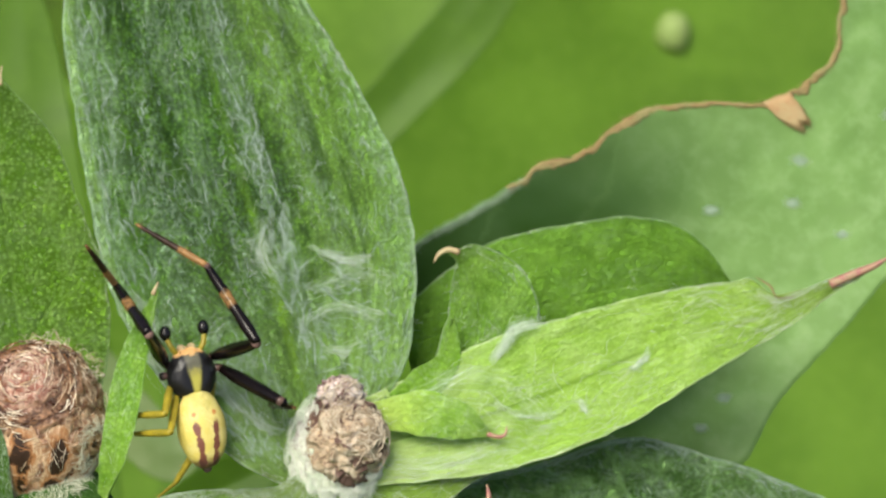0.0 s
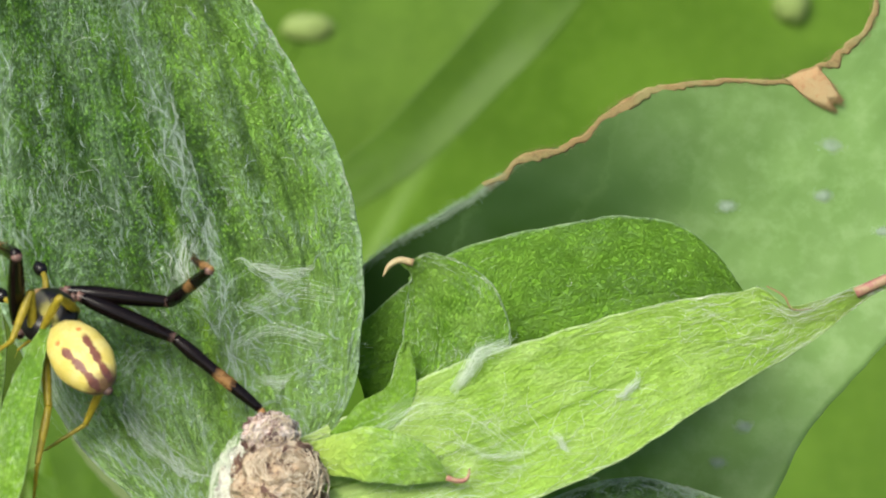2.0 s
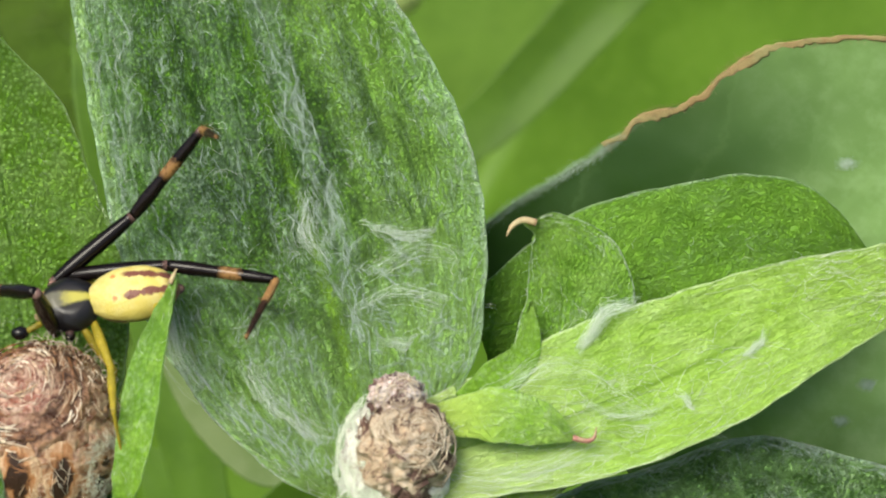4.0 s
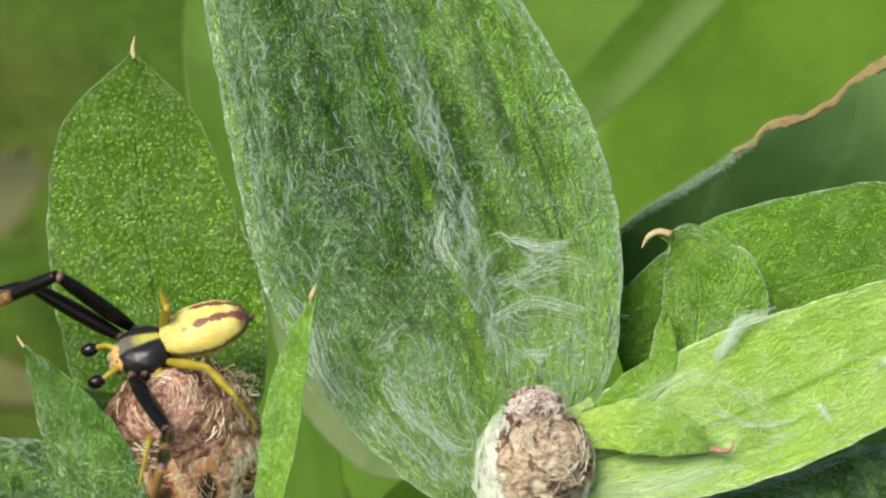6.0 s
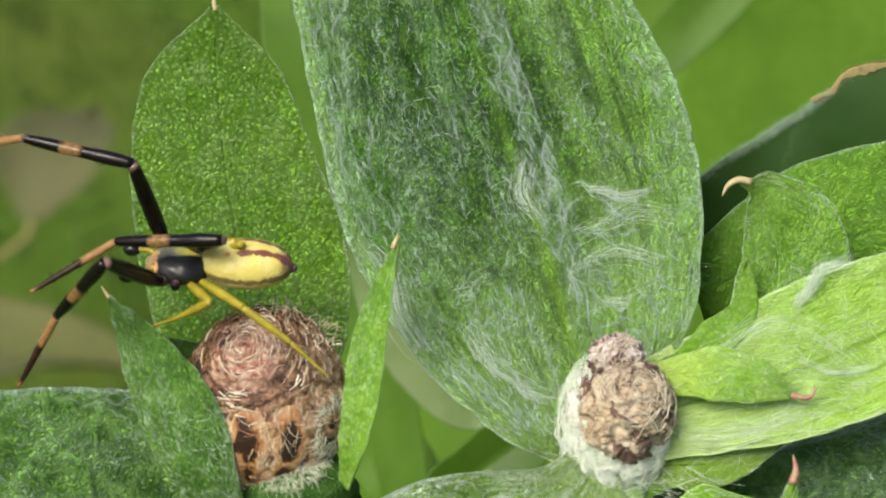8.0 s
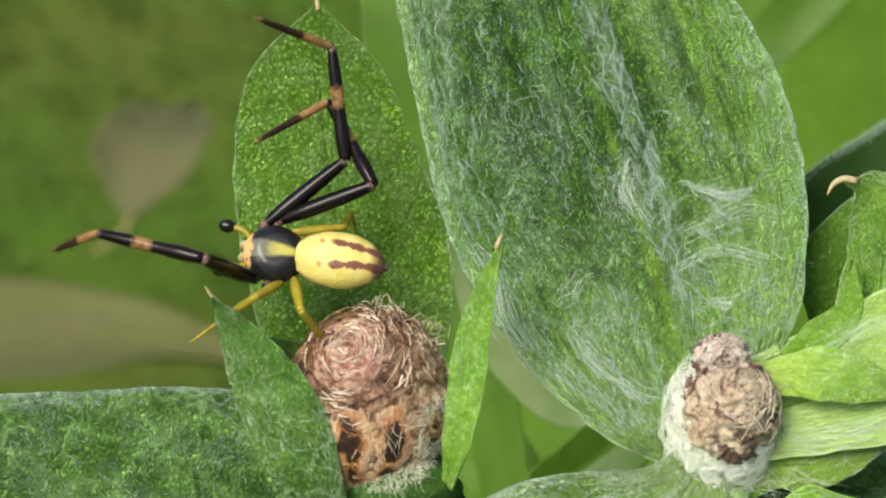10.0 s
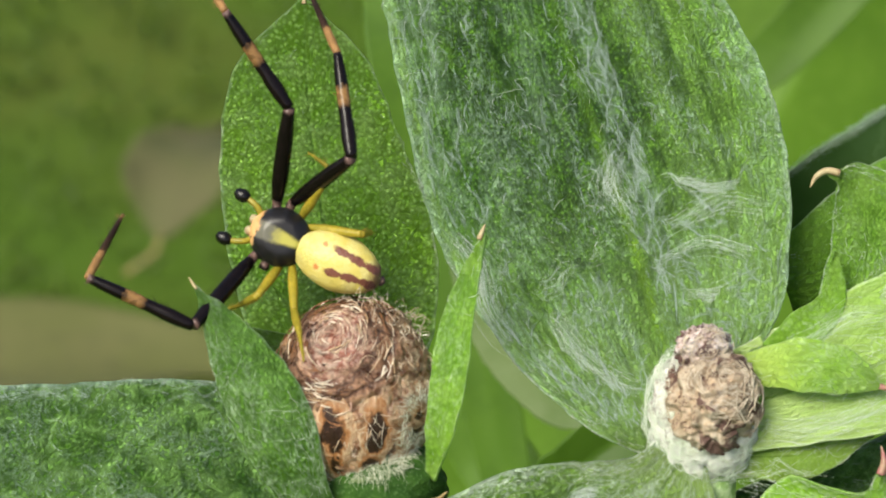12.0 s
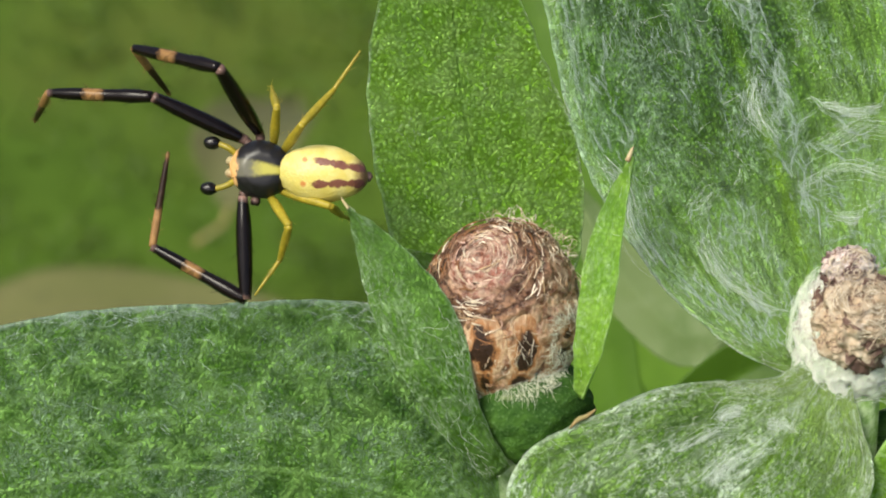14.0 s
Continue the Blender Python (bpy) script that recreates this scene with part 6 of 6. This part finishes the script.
    stride(7.5, (-6.21, 0.84, 1.30), (-4.57, 1.06, 1.30), 55,
           r3=((-4.82, 1.03, 0.70), (-6.05, 0.86, 0.65), (-5.06, 0.99, 0.60)),
           r1=((-6.78, 3.52, 0.89), (-8.78, 5.13, 1.24), (-10.55, 5.43, -0.12)),
           r2=((-7.20, 2.98, 2.04), (-9.58, 3.06, 1.29), (-10.60, 2.16, -0.44)),
           l1=((-4.17, 0.83, 2.11), (-6.21, 0.47, 0.53), (-8.00, -0.06, -0.73)),
           l4=((-4.48, 0.20, 2.28), (-3.80, -0.61, 1.52), (-3.19, -1.52, 1.51)),
           l3=((-5.41, -0.17, 2.71), (-5.34, -0.32, 1.52), (-5.18, -0.41, 2.50)))
    stride(8.0, (-6.74, 1.12, 1.30), (-5.03, 1.05, 1.30), 55,
           r3=((-5.29, 1.06, 0.70), (-6.57, 1.11, 0.65), (-5.54, 1.07, 0.60)),
           r1=((-7.74, 3.37, 2.06), (-10.24, 3.97, 1.68), (-12.08, 3.78, 0.39)),
           r2=((-5.71, 1.65, 2.77), (-8.12, 1.64, 2.08), (-10.00, 0.52, 2.31)),
           l1=((-8.17, 1.15, 3.92), (-9.45, -0.01, 1.98), (-10.47, -1.61, 0.76)),
           l4=((-5.27, 0.16, 2.42), (-4.22, -0.61, 2.37), (-3.41, -1.35, 2.35)),
           l3=((-5.97, 0.29, 2.79), (-6.69, -0.02, 1.89), (-7.39, -0.25, 1.21)))
    stride(8.5, (-6.77, 1.06, 1.00), (-5.06, 1.03, 1.00), 45,
           r3=((-5.32, 1.03, 0.40), (-6.60, 1.06, 0.35), (-5.57, 1.04, 0.30)),
           r1=((-6.14, 3.67, 0.54), (-7.34, 5.96, 0.81), (-9.26, 7.02, 0.31)),
           r2=((-5.70, 2.86, 2.11), (-8.09, 3.51, 1.81), (-9.83, 2.17, 1.69)),
           l1=((-7.76, 1.31, 3.62), (-10.15, 0.86, 2.71), (-12.15, -0.14, 3.02)),
           l4=((-5.48, -0.01, 2.20), (-4.34, -0.64, 2.15), (-3.46, -1.29, 2.13)),
           l3=((-6.46, 0.25, 2.56), (-7.04, -0.07, 1.57), (-7.62, -0.39, 0.82)))
    stride(11.0, (-7.15, 1.58, 0.30), (-5.64, 1.17, 0.30), 5,
           r1=((-5.22, 3.44, 0.11), (-5.29, 6.04, 0.04), (-6.31, 6.29, 2.03)),
           r2=((-4.63, 2.79, 0.05), (-4.23, 4.92, -1.19), (-5.53, 4.60, 0.55)),
           l1=((-8.89, 1.09, 2.38), (-11.22, 2.04, 1.72), (-11.13, 2.31, -0.51)),
           l3=((-7.76, 0.49, 1.19), (-8.61, -0.01, 0.50), (-9.45, -0.55, 0.61)),
           l4=((-6.73, 0.23, 1.41), (-6.87, -0.28, 0.22), (-6.99, -0.93, -0.66)),
           r4=((-5.90, 1.30, -0.30), (-6.90, 1.50, -0.35), (-6.10, 1.30, -0.40)),
           r3=((-5.20, 2.60, -0.30), (-4.70, 2.90, -0.90), (-5.00, 2.60, -1.40)))
    stride(11.5, (-7.08, 1.60, 0.30), (-5.70, 1.02, 0.30), 0,
           r1=((-6.18, 4.52, 0.31), (-7.11, 6.25, -1.40), (-7.18, 7.53, 0.45)),
           r2=((-4.90, 3.17, 1.44), (-4.12, 5.55, 1.58), (-4.25, 7.28, 0.23)),
           l1=((-8.96, 0.19, 2.03), (-11.27, 1.21, 1.41), (-10.84, 2.09, -0.62)),
           l3=((-7.78, 0.19, 0.90), (-8.64, -0.22, 0.16), (-9.58, -0.54, 0.11)),
           l4=((-6.75, 0.12, 1.31), (-6.92, -0.38, 0.12), (-7.10, -0.90, -0.84)),
           r3=((-6.09, 2.01, 1.34), (-5.82, 2.98, 0.68), (-6.14, 3.59, -0.04)),
           r4=((-5.80, 1.15, -0.30), (-6.90, 1.50, -0.35), (-6.00, 1.20, -0.40)))
    stride(12.0, (-6.57, 1.58, 0.30), (-5.32, 1.03, 0.30), 0,
           r1=((-6.25, 4.45, 1.27), (-7.65, 6.61, 1.63), (-8.68, 8.16, 0.37)),
           r2=((-4.80, 3.29, 1.87), (-5.16, 5.68, 1.23), (-5.89, 7.16, -0.23)),
           l1=((-8.39, -0.44, 1.58), (-10.75, 0.65, 1.76), (-10.18, 2.12, 0.15)),
           l3=((-7.00, 0.22, 1.14), (-7.50, 0.04, 0.06), (-7.93, -0.06, -0.84)),
           l4=((-6.17, -0.10, 1.11), (-5.94, -0.61, 2.28), (-5.76, -1.23, 3.17)),
           r3=((-5.53, 2.70, 1.09), (-5.49, 3.19, -0.00), (-6.01, 3.56, -0.77)),
           r4=((-4.66, 1.62, 0.78), (-4.56, 1.69, -0.52), (-4.58, 1.75, -1.62)))
    stride(12.5, (-7.89, 1.31, 0.40), (-6.53, 0.98, 0.40), 0,
           r1=((-9.41, 4.00, 0.63), (-11.83, 4.60, -0.10), (-13.37, 4.40, -1.73)),
           r2=((-7.53, 3.87, 1.96), (-8.80, 5.74, 0.89), (-9.95, 6.85, -0.62)),
           l1=((-9.21, -1.16, 1.52), (-11.53, -0.19, 0.85), (-10.64, 1.69, 0.00)),
           l3=((-8.40, -0.41, 0.37), (-8.79, -0.76, -0.72), (-9.22, -1.03, -1.58)),
           l4=((-7.14, 0.07, 1.47), (-6.71, -0.70, 0.51), (-6.32, -1.17, 1.43)),
           r3=((-7.03, 2.99, 0.31), (-7.18, 3.93, -0.42), (-7.59, 4.80, -0.69)),
           r4=((-5.91, 1.46, 0.19), (-5.39, 1.07, -0.93), (-4.97, 0.37, -0.18)))
    stride(13.0, (-8.77, 1.28, 0.40), (-7.30, 1.30, 0.40), 0,
           r1=((-10.30, 3.60, 1.62), (-11.89, 2.65, -0.21), (-10.20, 1.45, -1.09)),
           r2=((-9.83, 4.13, 1.11), (-12.26, 4.53, 1.52), (-14.03, 3.35, 0.95)),
           l1=((-9.49, -1.69, 0.83), (-11.17, -0.72, -0.91), (-9.95, 1.17, -1.01)),
           l4=((-7.39, 0.29, 1.26), (-6.97, -0.34, 0.20), (-6.57, -0.76, -0.73)),
           r3=((-8.15, 3.01, 0.69), (-8.26, 3.71, -0.28), (-8.21, 4.22, -1.14)),
           r4=((-7.64, 2.54, 1.27), (-7.28, 3.35, 0.32), (-6.98, 4.10, -0.42)))
    stride(13.5, (-9.45, 1.67, 0.40), (-8.02, 1.73, 0.40), 0,
           r1=((-10.81, 4.00, 1.74), (-13.39, 4.19, 1.50), (-14.54, 3.36, -0.24)),
           r2=((-9.57, 4.42, 1.77), (-12.04, 4.63, 1.44), (-12.00, 2.61, 0.57)),
           l1=((-9.84, -1.38, 0.38), (-11.15, -2.51, -1.55), (-11.21, -0.78, -2.99)),
           l4=((-8.00, 0.68, 1.19), (-7.39, 0.11, 0.19), (-6.58, -0.63, 0.12)),
           r3=((-8.92, 3.41, 0.77), (-8.72, 4.20, -0.11), (-8.18, 4.48, -0.90)),
           r4=((-8.34, 3.20, 0.99), (-8.13, 3.84, -0.12), (-7.83, 4.73, -0.69)))
    stride(14.0, (-10.48, 1.33, 0.50), (-9.11, 1.23, 0.50), 0,
           r1=((-12.94, 3.00, 0.85), (-15.47, 3.13, 0.25), (-16.15, 2.59, -1.82)),
           r2=((-11.22, 3.56, 2.24), (-13.34, 4.10, 1.03), (-12.78, 3.15, -0.88)),
           l1=((-10.81, -1.68, 0.44), (-13.05, -0.45, 0.00), (-12.67, 1.77, 0.06)),
           l3=((-9.72, 0.00, 1.27), (-10.03, -0.76, 0.40), (-10.60, -1.58, 0.46)),
           l4=((-8.80, 0.46, 0.98), (-8.66, 0.28, -0.30), (-8.49, 0.20, -1.38)),
           r3=((-10.00, 2.72, 1.34), (-10.22, 3.11, 0.23), (-10.36, 3.34, -0.74)),
           r4=((-9.39, 2.31, 1.55), (-8.76, 3.13, 0.77), (-8.13, 4.04, 0.79)))

    clock = np.round(np.arange(0, 14.01, 0.1), 2)
    body = np.array(trunk)
    path = glide(body[:, 0], body[:, 1:], clock)
    turns = [basis(row[3:6], row[6]) for row in path]
    rows = []
    for t, row, b in zip(clock, path, turns):
        m = Matrix(b.tolist()).to_4x4()
        m.translation = Vector(row[:3]) * MM
        rows.append((t, PLANT @ m))
    walk(SPIDER[""], rows)
    for name, data in legs.items():
        data = np.array(data)
        dirs = glide(data[:, 0], data[:, 1:], clock)
        keys = {"femur": [], "tibia": [], "tarsus": []}
        for t, row, b in zip(clock, dirs, turns):
            joint = hip(name)
            for i, kind in enumerate(keys):
                d = b.T @ unit(row[3 * i:3 * i + 3])
                ref = np.array((0, 0, 1.0)) if abs(d[2]) < 0.95 else np.array((0, -1.0, 0))
                x = unit(np.cross(d, ref))
                m = Matrix(np.stack([x, d, np.cross(x, d)], 1).tolist()).to_4x4()
                m.translation = Vector(joint) * MM
                keys[kind].append((t, m))
                joint = joint + d * REACH[name][i]
        for kind, poses in keys.items():
            walk(SPIDER[name + kind], poses)


motions()
